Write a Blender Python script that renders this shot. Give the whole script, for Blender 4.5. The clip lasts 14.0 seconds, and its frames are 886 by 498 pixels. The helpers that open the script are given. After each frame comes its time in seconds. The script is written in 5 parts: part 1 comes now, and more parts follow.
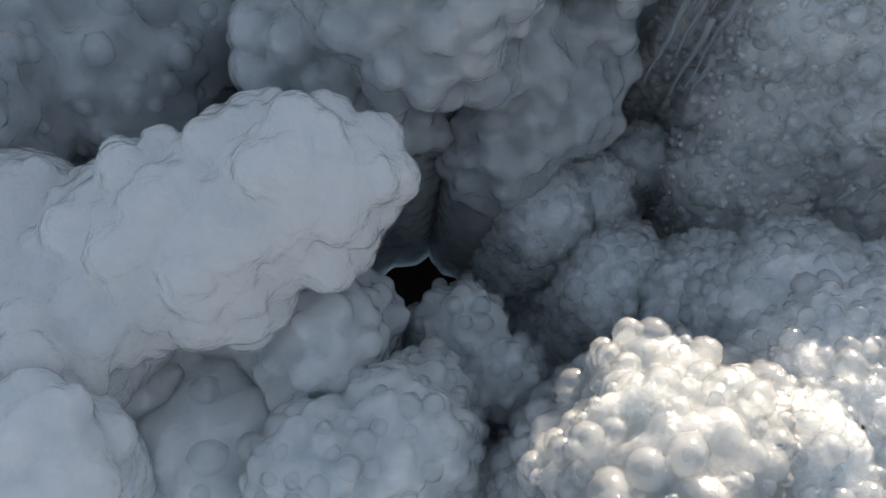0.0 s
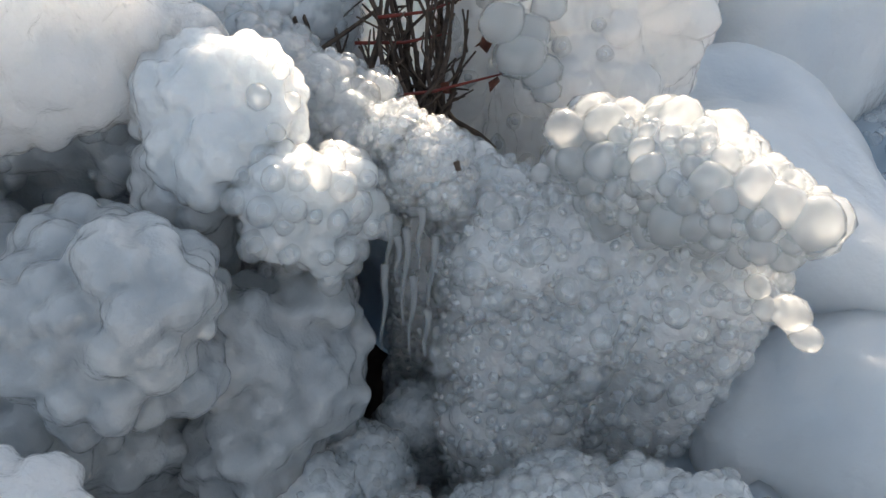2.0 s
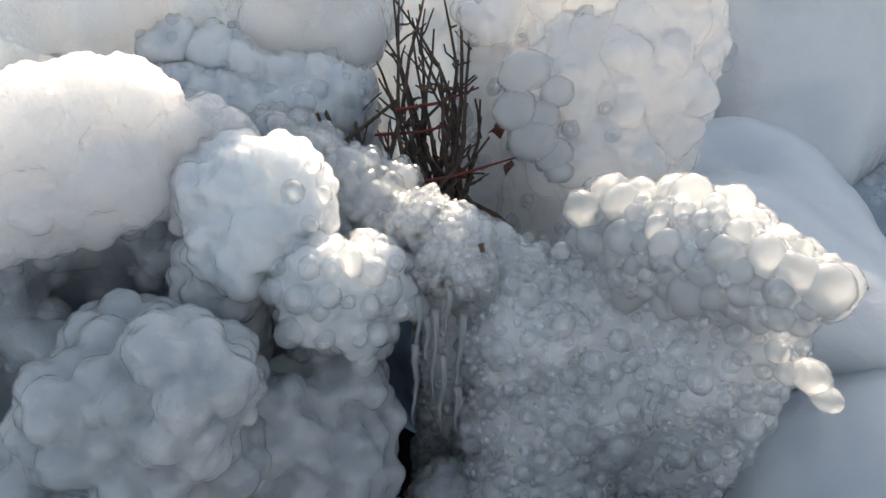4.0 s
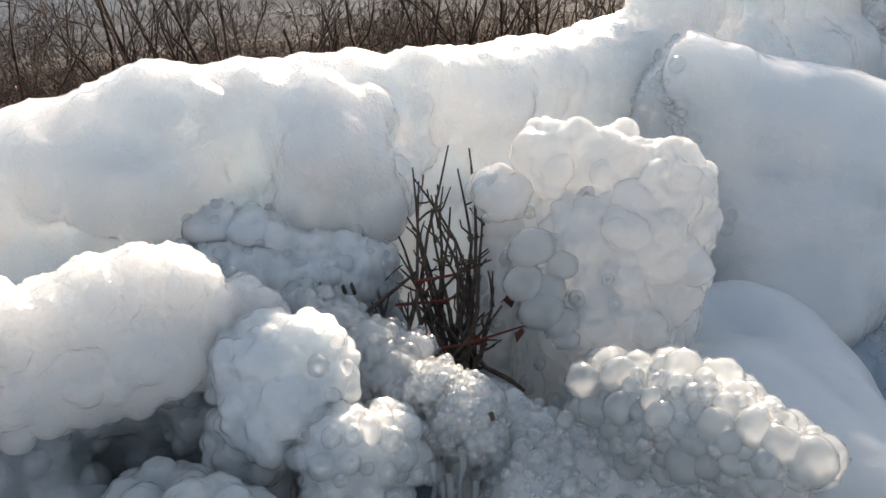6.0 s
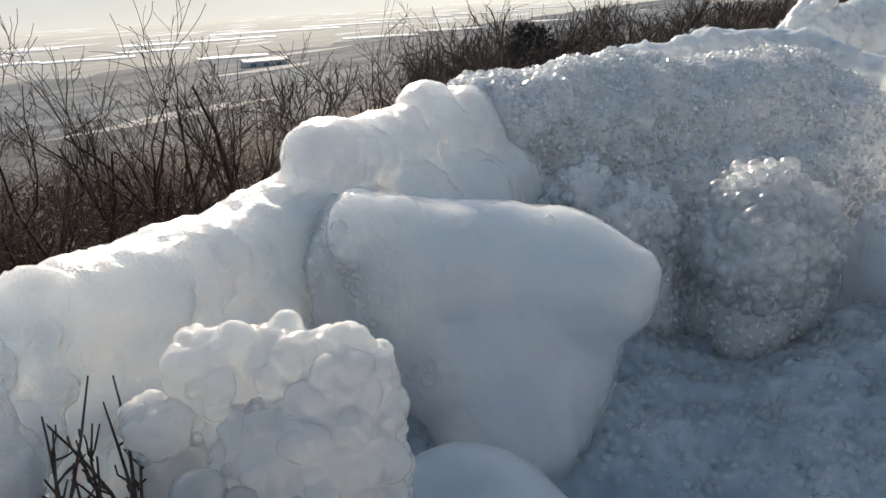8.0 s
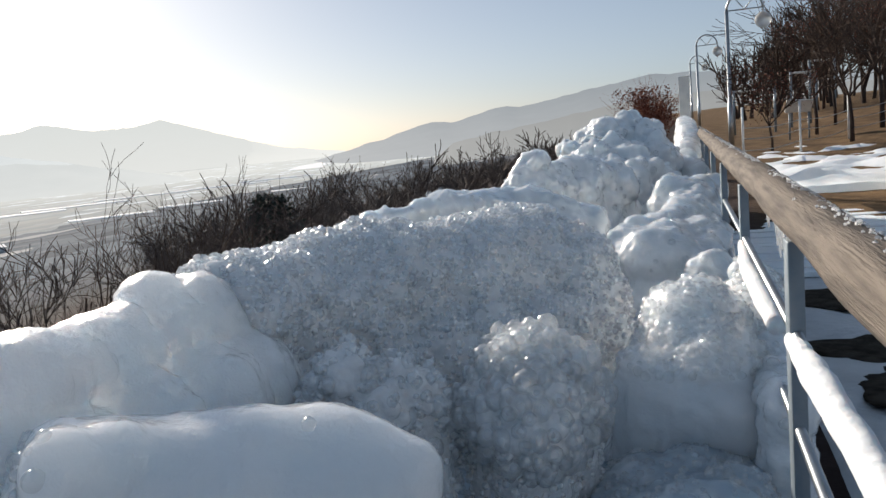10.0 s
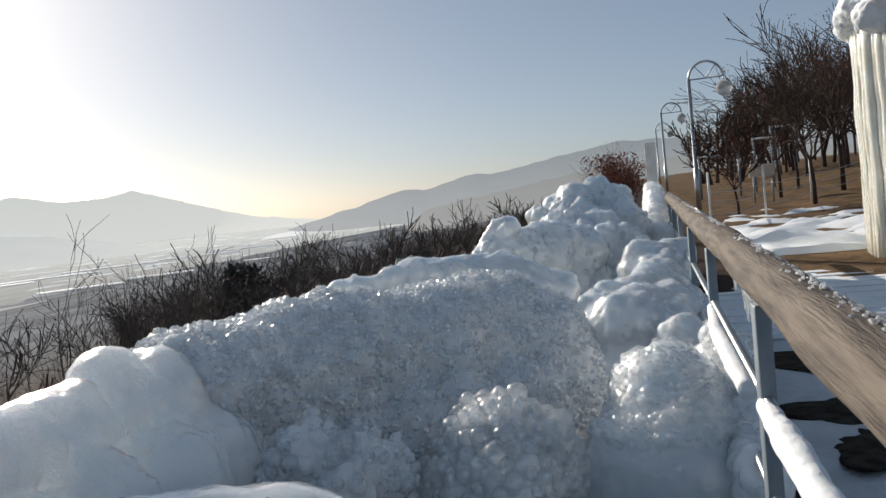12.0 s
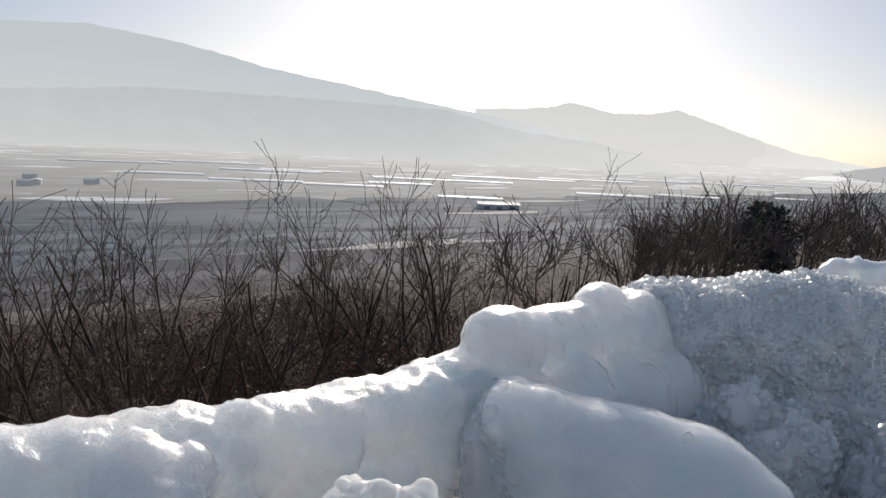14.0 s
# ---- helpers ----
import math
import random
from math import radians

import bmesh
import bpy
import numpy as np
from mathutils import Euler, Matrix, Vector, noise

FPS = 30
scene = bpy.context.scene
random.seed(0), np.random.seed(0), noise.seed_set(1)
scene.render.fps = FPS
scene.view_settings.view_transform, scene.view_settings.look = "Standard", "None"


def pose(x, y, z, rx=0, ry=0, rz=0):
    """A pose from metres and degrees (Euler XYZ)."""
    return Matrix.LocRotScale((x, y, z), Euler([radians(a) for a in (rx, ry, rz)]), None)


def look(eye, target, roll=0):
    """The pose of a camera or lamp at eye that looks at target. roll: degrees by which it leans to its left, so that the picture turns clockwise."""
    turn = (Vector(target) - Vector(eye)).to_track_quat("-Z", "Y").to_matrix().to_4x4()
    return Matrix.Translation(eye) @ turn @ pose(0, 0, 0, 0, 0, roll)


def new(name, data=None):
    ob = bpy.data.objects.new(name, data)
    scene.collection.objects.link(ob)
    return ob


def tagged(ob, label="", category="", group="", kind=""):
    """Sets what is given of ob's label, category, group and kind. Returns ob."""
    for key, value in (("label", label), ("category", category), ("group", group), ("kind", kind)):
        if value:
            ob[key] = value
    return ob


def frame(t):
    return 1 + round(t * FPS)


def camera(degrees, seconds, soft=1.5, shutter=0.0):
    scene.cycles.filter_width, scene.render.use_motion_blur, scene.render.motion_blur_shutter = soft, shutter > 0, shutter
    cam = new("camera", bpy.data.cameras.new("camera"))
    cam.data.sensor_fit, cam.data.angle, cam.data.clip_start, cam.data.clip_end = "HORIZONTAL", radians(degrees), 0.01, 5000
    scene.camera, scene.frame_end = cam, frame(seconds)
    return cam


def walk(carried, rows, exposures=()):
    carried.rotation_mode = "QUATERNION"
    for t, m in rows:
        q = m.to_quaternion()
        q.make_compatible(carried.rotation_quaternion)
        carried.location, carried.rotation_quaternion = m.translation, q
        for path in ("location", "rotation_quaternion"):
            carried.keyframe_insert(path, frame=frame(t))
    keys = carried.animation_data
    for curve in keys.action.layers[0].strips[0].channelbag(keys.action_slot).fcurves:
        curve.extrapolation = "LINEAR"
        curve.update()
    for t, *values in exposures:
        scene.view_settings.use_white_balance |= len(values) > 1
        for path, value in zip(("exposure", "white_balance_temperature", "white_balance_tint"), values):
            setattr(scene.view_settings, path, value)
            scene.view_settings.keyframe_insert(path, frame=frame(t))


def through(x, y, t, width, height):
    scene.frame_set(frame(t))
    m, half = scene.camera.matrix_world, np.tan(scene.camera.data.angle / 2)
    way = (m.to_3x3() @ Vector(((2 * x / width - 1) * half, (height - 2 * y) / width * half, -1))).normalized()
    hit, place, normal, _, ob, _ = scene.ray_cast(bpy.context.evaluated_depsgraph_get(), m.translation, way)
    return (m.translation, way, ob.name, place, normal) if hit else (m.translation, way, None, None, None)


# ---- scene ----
cam = camera(57.7, 14.0)
PATH = [
    (0, (-0.076, 0.056, 1.343), (0.514, 0.855, -0.393), 16.7),
    (0.5, (0.02, 0.037, 1.378), (0.806, 1.027, -0.172), 10.8),
    (1, (0.105, -0.003, 1.374), (1.008, 1.095, -0.033), 7.3),
    (1.5, (0.151, -0.027, 1.365), (1.083, 1.099, 0.001), 6.7),
    (2, (0.159, -0.021, 1.364), (1.111, 1.14, 0.042), 6.3),
    (2.5, (0.156, -0.024, 1.359), (1.138, 1.182, 0.101), 5.3),
    (2.7, (0.162, -0.022, 1.363), (1.14, 1.195, 0.113), 5.0),
    (4.8, (0.093, -0.044, 1.415), (1.118, 1.282, 0.322), 1.7),
    (5, (0.093, -0.052, 1.421), (1.108, 1.303, 0.356), 1.6),
    (5.5, (0.08, -0.047, 1.46), (1.125, 1.332, 0.457), 2.7),
    (6, (0.096, -0.087, 1.488), (1.138, 1.372, 0.602), 1.4),
    (6.5, (0.118, -0.13, 1.522), (1.185, 1.344, 0.691), 0.9),
    (7, (0.188, -0.134, 1.553), (1.407, 1.242, 0.765), 0.1),
    (7.5, (0.261, -0.074, 1.568), (1.692, 1.131, 0.861), -1.2),
    (8, (0.326, -0.031, 1.556), (1.892, 1.043, 0.928), -2.9),
    (8.5, (0.387, 0.044, 1.557), (2.079, 0.957, 1.008), -4.2),
    (9, (0.445, 0.057, 1.557), (2.235, 0.821, 1.098), -4.5),
    (9.2, (0.471, 0.06, 1.558), (2.294, 0.764, 1.134), -4.7),
    (11.5, (0.588, 0.071, 1.561), (2.532, 0.519, 1.422), -6.3),
    (12, (0.582, 0.055, 1.56), (2.522, 0.525, 1.438), -5.9),
    (12.5, (0.543, 0.004, 1.586), (2.428, 0.656, 1.433), -6.1),
    (13, (0.475, -0.045, 1.603), (2.215, 0.915, 1.379), -2.8),
    (13.5, (0.414, -0.111, 1.661), (1.972, 1.119, 1.417), 2.9),
    (14, (0.222, -0.279, 1.723), (1.502, 1.234, 1.451), 2.9),
]
EXPOSURE = [(0.0, 1.32, 7850, 13), (0.5, 1.80, 8700, 15), (1.0, 2.05, 8900, 15), (2.5, 1.75, 8300, 14), (5.0, 1.70, 8400, 15), (6.0, 1.38, 8100, 14), (7.0, 1.06, 7850, 13), (8.0, 0.82, 7650, 12), (9.0, 0.76, 7100, 12), (11.5, 0.34, 6950, 10), (14.0, 0.46, 7050, 14)]
walk(cam, [(t, look(eye, target, roll)) for t, eye, target, roll in PATH], EXPOSURE)

# ---------- light ----------
SUN_AZ, SUN_EL = 47.0, 21.7
world = bpy.data.worlds.new("sky")
scene.world = world
world.use_nodes = True
wn, wl = world.node_tree.nodes, world.node_tree.links
sky = wn.new("ShaderNodeTexSky")
sky.sky_type, sky.sun_disc = "NISHITA", False
sky.sun_elevation, sky.sun_rotation = radians(SUN_EL), radians(90 - SUN_AZ)
sky.air_density, sky.dust_density, sky.ozone_density = 0.7, 0.8, 2.5
soft_sky = wn.new("ShaderNodeHueSaturation")
soft_sky.inputs["Saturation"].default_value = 0.75
wl.new(sky.outputs[0], soft_sky.inputs["Color"])
veil = wn.new("ShaderNodeMix")
veil.data_type, veil.blend_type = "RGBA", "ADD"
veil.inputs[0].default_value, veil.inputs[7].default_value = 1.0, (1.2, 1.9, 2.8, 1)
wl.new(soft_sky.outputs[0], veil.inputs[6])
wl.new(veil.outputs[2], wn["Background"].inputs[0])
wn["Background"].inputs[1].default_value = 0.044
sun = new("sun", bpy.data.lights.new("sun", "SUN"))
sun.data.energy, sun.data.angle, sun.data.color = 4.0, radians(0.6), (1.0, 0.94, 0.86)
sun_way = Vector((math.cos(radians(SUN_AZ)) * math.cos(radians(SUN_EL)), math.sin(radians(SUN_AZ)) * math.cos(radians(SUN_EL)), math.sin(radians(SUN_EL))))
sun.matrix_world = look(sun_way * 50, (0, 0, 0))


# ---------- materials ----------
def material(name, colour, rough=0.5, metal=0.0, colour2=None, scale=5.0, bump=0.0, bump_scale=40.0, bump_dist=0.01, detail=6.0,
             trans=0.0, sub=0.0, radius=0.05, ior=1.45, glow=None, coat=0.0, ramp=(0.35, 0.65), random_amount=0.0, stretch=None, rough2=None):
    m = bpy.data.materials.new(name)
    m.use_nodes = True
    n, l = m.node_tree.nodes, m.node_tree.links
    b = n["Principled BSDF"]
    b.inputs["Base Color"].default_value = (*colour, 1)
    b.inputs["Roughness"].default_value, b.inputs["Metallic"].default_value, b.inputs["IOR"].default_value = rough, metal, ior
    b.inputs["Transmission Weight"].default_value, b.inputs["Subsurface Weight"].default_value = trans, sub
    b.inputs["Subsurface Radius"].default_value = (radius * 0.7, radius * 0.9, radius)
    b.inputs["Subsurface Scale"].default_value = 1.0
    b.inputs["Coat Weight"].default_value, b.inputs["Coat Roughness"].default_value = coat, 0.08
    if rough > 0.85:
        b.inputs["Specular IOR Level"].default_value = 0.08
    place = n.new("ShaderNodeTexCoord").outputs["Object"]
    if stretch:
        mp = n.new("ShaderNodeMapping")
        mp.inputs["Scale"].default_value = stretch
        l.new(place, mp.inputs[0])
        place = mp.outputs[0]
    if colour2:
        tex = n.new("ShaderNodeTexNoise")
        tex.inputs["Scale"].default_value, tex.inputs["Detail"].default_value = scale, detail
        l.new(place, tex.inputs["Vector"])
        cr = n.new("ShaderNodeValToRGB")
        cr.color_ramp.elements[0].position, cr.color_ramp.elements[1].position = ramp
        cr.color_ramp.elements[0].color, cr.color_ramp.elements[1].color = (*colour, 1), (*colour2, 1)
        l.new(tex.outputs["Fac"], cr.inputs[0])
        out = cr.outputs[0]
        if random_amount:
            info, hsv, mr = n.new("ShaderNodeObjectInfo"), n.new("ShaderNodeHueSaturation"), n.new("ShaderNodeMapRange")
            mr.inputs["To Min"].default_value, mr.inputs["To Max"].default_value = 1 - random_amount, 1 + random_amount
            l.new(info.outputs["Random"], mr.inputs[0])
            l.new(mr.outputs[0], hsv.inputs["Value"])
            l.new(out, hsv.inputs["Color"])
            out = hsv.outputs[0]
        l.new(out, b.inputs["Base Color"])
        if rough2 is not None:
            mr = n.new("ShaderNodeMapRange")
            mr.inputs["To Min"].default_value, mr.inputs["To Max"].default_value = rough, rough2
            l.new(tex.outputs["Fac"], mr.inputs[0])
            l.new(mr.outputs[0], b.inputs["Roughness"])
    if bump:
        tb, bn = n.new("ShaderNodeTexNoise"), n.new("ShaderNodeBump")
        tb.inputs["Scale"].default_value, tb.inputs["Detail"].default_value = bump_scale, 5.0
        l.new(place, tb.inputs["Vector"])
        bn.inputs["Strength"].default_value, bn.inputs["Distance"].default_value = bump, bump_dist
        l.new(tb.outputs["Fac"], bn.inputs["Height"])
        l.new(bn.outputs[0], b.inputs["Normal"])
    if glow:
        b.inputs["Emission Color"].default_value, b.inputs["Emission Strength"].default_value = (*glow, 1), 1.0
    return m


def ice_material(name, colour, colour2, rough, rough2, radius, clear=0.0, scale=7.0, bump=0.3, bump_scale=60.0, bump_dist=0.005, fine=0.0, fine_scale=300.0, coat=0.16, through=0.0, leak=0.0):
    """Ice: light scatters deep inside it; the clear share lets light straight through."""
    m = bpy.data.materials.new(name)
    m.use_nodes = True
    n, l = m.node_tree.nodes, m.node_tree.links
    b, out = n["Principled BSDF"], n["Material Output"]
    b.inputs["Subsurface Weight"].default_value, b.inputs["Subsurface Scale"].default_value, b.inputs["IOR"].default_value = 0.95, 1.0, 1.4
    b.inputs["Coat Weight"].default_value, b.inputs["Coat Roughness"].default_value, b.inputs["Coat IOR"].default_value = 1.0, coat, 1.6
    b.inputs["Subsurface Radius"].default_value, b.inputs["Subsurface Anisotropy"].default_value = (radius * 0.9, radius * 0.96, radius), 0.4
    place = n.new("ShaderNodeTexCoord").outputs["Object"]
    def noise_tex(s, d=4.0):
        t = n.new("ShaderNodeTexNoise")
        t.inputs["Scale"].default_value, t.inputs["Detail"].default_value = s, d
        l.new(place, t.inputs["Vector"])
        return t.outputs["Fac"]
    big = noise_tex(scale)
    cr = n.new("ShaderNodeValToRGB")
    cr.color_ramp.elements[0].position, cr.color_ramp.elements[1].position = 0.35, 0.68
    cr.color_ramp.elements[0].color, cr.color_ramp.elements[1].color = (*colour, 1), (*colour2, 1)
    l.new(big, cr.inputs[0])
    l.new(cr.outputs[0], b.inputs["Base Color"])
    mr = n.new("ShaderNodeMapRange")
    mr.inputs["From Min"].default_value, mr.inputs["From Max"].default_value = 0.3, 0.7
    mr.inputs["To Min"].default_value, mr.inputs["To Max"].default_value = rough, rough2
    l.new(noise_tex(scale * 3.3), mr.inputs[0])
    l.new(mr.outputs[0], b.inputs["Roughness"])
    bn = n.new("ShaderNodeBump")
    bn.inputs["Strength"].default_value, bn.inputs["Distance"].default_value = bump, bump_dist
    l.new(noise_tex(bump_scale), bn.inputs["Height"])
    last = bn
    if fine:
        b2 = n.new("ShaderNodeBump")
        b2.inputs["Strength"].default_value, b2.inputs["Distance"].default_value = fine, 0.002
        l.new(noise_tex(fine_scale, 2.0), b2.inputs["Height"])
        l.new(bn.outputs[0], b2.inputs["Normal"])
        last = b2
    l.new(last.outputs[0], b.inputs["Normal"])
    l.new(last.outputs[0], b.inputs["Coat Normal"])
    if clear:
        b.inputs["Transmission Weight"].default_value = clear
    skin = b.outputs[0]
    if leak:
        tl, ms = n.new("ShaderNodeBsdfTranslucent"), n.new("ShaderNodeMixShader")
        tl.inputs[0].default_value, ms.inputs[0].default_value = (0.96, 0.97, 0.975, 1), leak
        l.new(last.outputs[0], tl.inputs["Normal"])
        l.new(skin, ms.inputs[1])
        l.new(tl.outputs[0], ms.inputs[2])
        skin = ms.outputs[0]
        l.new(skin, out.inputs["Surface"])
    if through:
        tr, mx = n.new("ShaderNodeBsdfTransparent"), n.new("ShaderNodeMixShader")
        tr.inputs[0].default_value, mx.inputs[0].default_value = (0.95, 0.975, 0.985, 1), through
        l.new(skin, mx.inputs[1])
        l.new(tr.outputs[0], mx.inputs[2])
        l.new(mx.outputs[0], out.inputs["Surface"])
    return m


def shell_material(name, bend, milk, rough, bump, bump_scale, tint=(0.97, 0.985, 0.99), glow=0.0):
    """Clear ice: light goes through it, its skin mirrors more at a slant; some of it bends light, some is milky."""
    m = bpy.data.materials.new(name)
    m.use_nodes = True
    n, l = m.node_tree.nodes, m.node_tree.links
    b, out = n["Principled BSDF"], n["Material Output"]
    b.inputs["Base Color"].default_value, b.inputs["Roughness"].default_value = (0.95, 0.965, 0.97, 1), 0.2
    tex, bn = n.new("ShaderNodeTexNoise"), n.new("ShaderNodeBump")
    tex.inputs["Scale"].default_value, tex.inputs["Detail"].default_value = bump_scale, 3.0
    l.new(n.new("ShaderNodeTexCoord").outputs["Object"], tex.inputs["Vector"])
    bn.inputs["Strength"].default_value, bn.inputs["Distance"].default_value = bump, 0.006
    l.new(tex.outputs["Fac"], bn.inputs["Height"])
    tr, gl, re_, fr = n.new("ShaderNodeBsdfTransparent"), n.new("ShaderNodeBsdfGlossy"), n.new("ShaderNodeBsdfRefraction"), n.new("ShaderNodeLayerWeight")
    tr.inputs[0].default_value = (*tint, 1)
    re_.inputs["IOR"].default_value, re_.inputs["Roughness"].default_value = 1.31, 0.02
    gl.inputs["Roughness"].default_value = rough
    slant, sheen = n.new("ShaderNodeMath"), n.new("ShaderNodeMath")
    slant.operation, slant.inputs[1].default_value = "POWER", 2.6
    sheen.operation, sheen.inputs[1].default_value, sheen.inputs[2].default_value = "MULTIPLY_ADD", 0.85, 0.07
    l.new(fr.outputs["Facing"], slant.inputs[0])
    l.new(slant.outputs[0], sheen.inputs[0])
    for k in (b, gl, re_, fr):
        l.new(bn.outputs[0], k.inputs["Normal"])
    def mix(fac, a, c):
        x = n.new("ShaderNodeMixShader")
        if isinstance(fac, float):
            x.inputs[0].default_value = fac
        else:
            l.new(fac, x.inputs[0])
        l.new(a, x.inputs[1])
        l.new(c, x.inputs[2])
        return x.outputs[0]
    tl = n.new("ShaderNodeBsdfTranslucent")
    tl.inputs[0].default_value = (0.93, 0.955, 0.97, 1)
    l.new(bn.outputs[0], tl.inputs["Normal"])
    inside = mix(milk, mix(bend, tr.outputs[0], re_.outputs[0]), mix(glow, b.outputs[0], tl.outputs[0]))
    l.new(mix(sheen.outputs[0], inside, gl.outputs[0]), out.inputs["Surface"])
    return m


SHELL = shell_material("clear_ice_skin", 0.1, 0.1, 0.06, 0.3, 60.0)
ICE = ice_material("white_ice", (0.84, 0.855, 0.865), (0.68, 0.72, 0.74), 0.25, 0.16, 0.07, scale=9.0, bump=0.5, bump_scale=70.0, bump_dist=0.006, coat=0.07)
MILKY = ice_material("beaded_ice", (0.84, 0.86, 0.87), (0.58, 0.63, 0.66), 0.2, 0.14, 0.06, scale=26.0, bump=0.8, bump_scale=75.0, bump_dist=0.008, coat=0.07)
# Paler copy of beaded ice; sunlight glowing through is put into its colour.
BRIGHT = ice_material("bright_glassy_ice", (0.97, 0.975, 0.975), (0.88, 0.89, 0.895), 0.2, 0.14, 0.07, scale=26.0, bump=0.8, bump_scale=75.0, bump_dist=0.008, coat=0.07, leak=0.08)
# Clear ice, darker than white ice: shade in the pit put into its colour.
GREY_ICE = ice_material("grey_dimmed_clear_ice", (0.52, 0.54, 0.55), (0.37, 0.40, 0.42), 0.22, 0.14, 0.12, scale=11.0, bump=0.6, bump_scale=65.0, bump_dist=0.007, coat=0.07)
FROST = ice_material("frosted_ice", (0.89, 0.895, 0.90), (0.78, 0.795, 0.805), 0.3, 0.12, 0.25, scale=6.0, bump=0.6, bump_scale=45.0, fine=1.0, fine_scale=150.0, coat=0.07, leak=0.06)
BLUE_ICE = ice_material("blue_smooth_ice", (0.66, 0.715, 0.76), (0.82, 0.84, 0.855), 0.2, 0.09, 0.3, scale=3.0, bump=0.5, bump_scale=16.0, bump_dist=0.018, fine=0.45, fine_scale=140.0, coat=0.08)
CLEAR = shell_material("clear_bead_ice", 0.18, 0.20, 0.16, 0.3, 60.0, glow=0.15)
FACET = shell_material("faceted_bead_ice", 0.15, 0.55, 0.18, 0.2, 90.0)
BUBBLE = shell_material("milky_clear_bead_ice", 0.22, 0.28, 0.13, 0.3, 60.0, glow=0.2)
HUMP_ICE = ice_material("glassy_body_ice", (0.97, 0.975, 0.975), (0.88, 0.90, 0.91), 0.12, 0.05, 0.04, scale=14.0, bump=0.4, bump_scale=30.0, bump_dist=0.008, coat=0.06, through=0.05, leak=0.3)
SOFT_ICE = ice_material("soft_blue_ice", (0.58, 0.64, 0.69), (0.74, 0.77, 0.795), 0.5, 0.38, 0.25, scale=3.0, bump=0.4, bump_scale=14.0, bump_dist=0.02, fine=0.3, fine_scale=120.0, coat=0.4)
# Clear bluish ice; shade at the mounds' foot is put into its colour.
DEEP_ICE = ice_material("deep_shaded_clear_ice", (0.36, 0.45, 0.53), (0.52, 0.59, 0.65), 0.2, 0.10, 0.15, scale=4.0, bump=0.35, bump_scale=22.0, bump_dist=0.012, fine=0.15, fine_scale=110.0, coat=0.07)
GLAZE = shell_material("clear_bulb_ice", 0.15, 0.35, 0.06, 0.2, 3.0, glow=0.6)
SOIL = material("dark_soil", (0.02, 0.016, 0.012), 0.9, colour2=(0.06, 0.05, 0.04), scale=12.0, bump=0.8, bump_scale=60.0, bump_dist=0.02)
TWIG = material("dark_twig_bark", (0.045, 0.03, 0.024), 0.8, colour2=(0.11, 0.075, 0.055), scale=60.0, bump=0.5, bump_scale=200.0, bump_dist=0.001)
BARK = material("grey_brown_bark", (0.045, 0.033, 0.029), 0.9, colour2=(0.09, 0.066, 0.055), scale=20.0, bump=0.5, bump_scale=60.0, bump_dist=0.01)
# Bark of the far woods, lightened: haze is put into its colour.
WOODS = material("hazy_wood_bark", (0.075, 0.062, 0.058), 0.9, colour2=(0.12, 0.10, 0.092), scale=0.6)
RED_TWIG = material("red_twig_bark", (0.22, 0.03, 0.02), 0.5, colour2=(0.14, 0.03, 0.025), scale=50.0)
DRY_LEAF = material("dry_brown_leaf", (0.16, 0.045, 0.022), 0.7, colour2=(0.07, 0.022, 0.015), scale=40.0, bump=0.4, bump_scale=120.0, bump_dist=0.002, random_amount=0.3)
WOOD = material("weathered_log", (0.17, 0.135, 0.105), 0.75, colour2=(0.055, 0.04, 0.03), scale=7.0, bump=0.7, bump_scale=30.0, bump_dist=0.01, stretch=(0.5, 7.0, 7.0), ramp=(0.4, 0.66))
STEEL = material("painted_grey_steel", (0.20, 0.25, 0.29), 0.45, metal=0.3, colour2=(0.26, 0.30, 0.33), scale=15.0, bump=0.1, bump_scale=90.0, bump_dist=0.001)
CHROME = material("galvanised_steel", (0.55, 0.57, 0.58), 0.3, metal=0.9, colour2=(0.42, 0.44, 0.46), scale=10.0)
WHITE_PAINT = material("white_paint", (0.78, 0.78, 0.76), 0.4, colour2=(0.66, 0.67, 0.66), scale=8.0)
# Trampled snow, greyed: partial shade on the path is put into its colour.
SHADED_SNOW = material("shaded_trampled_icy_snow", (0.60, 0.62, 0.64), 0.55, colour2=(0.42, 0.44, 0.46), scale=2.2, bump=0.6, bump_scale=18.0, bump_dist=0.03)
SNOW = material("snow", (0.86, 0.88, 0.90), 0.7, colour2=(0.76, 0.80, 0.84), scale=3.0, bump=0.5, bump_scale=25.0, bump_dist=0.02, sub=0.3, radius=0.03)
GLASS = material("lamp_globe", (0.85, 0.85, 0.82), 0.1, trans=0.6)


# ---------- mesh helpers ----------
def mesh_object(name, verts, faces, mat, parent=None, smooth=True, label=""):
    me = bpy.data.meshes.new(name)
    me.from_pydata(verts, [], faces)
    me.update()
    if smooth:
        me.polygons.foreach_set("use_smooth", [True] * len(me.polygons))
    me.materials.append(mat)
    ob = new(name, me)
    if parent:
        ob.parent = parent
    if label:
        ob["label"] = label
    return ob


def part(name, bm, mat, parent=None, label="", smooth=True):
    me = bpy.data.meshes.new(name)
    bm.to_mesh(me)
    bm.free()
    if smooth:
        me.polygons.foreach_set("use_smooth", [True] * len(me.polygons))
    me.materials.append(mat)
    ob = new(name, me)
    if parent:
        ob.parent = parent
    if label:
        ob["label"] = label
    return ob


def thing(name, place, label, category, group="", kind=""):
    ob = new(name)
    ob.empty_display_size = 0.05
    ob.location = place
    return tagged(ob, label, category, group, kind)


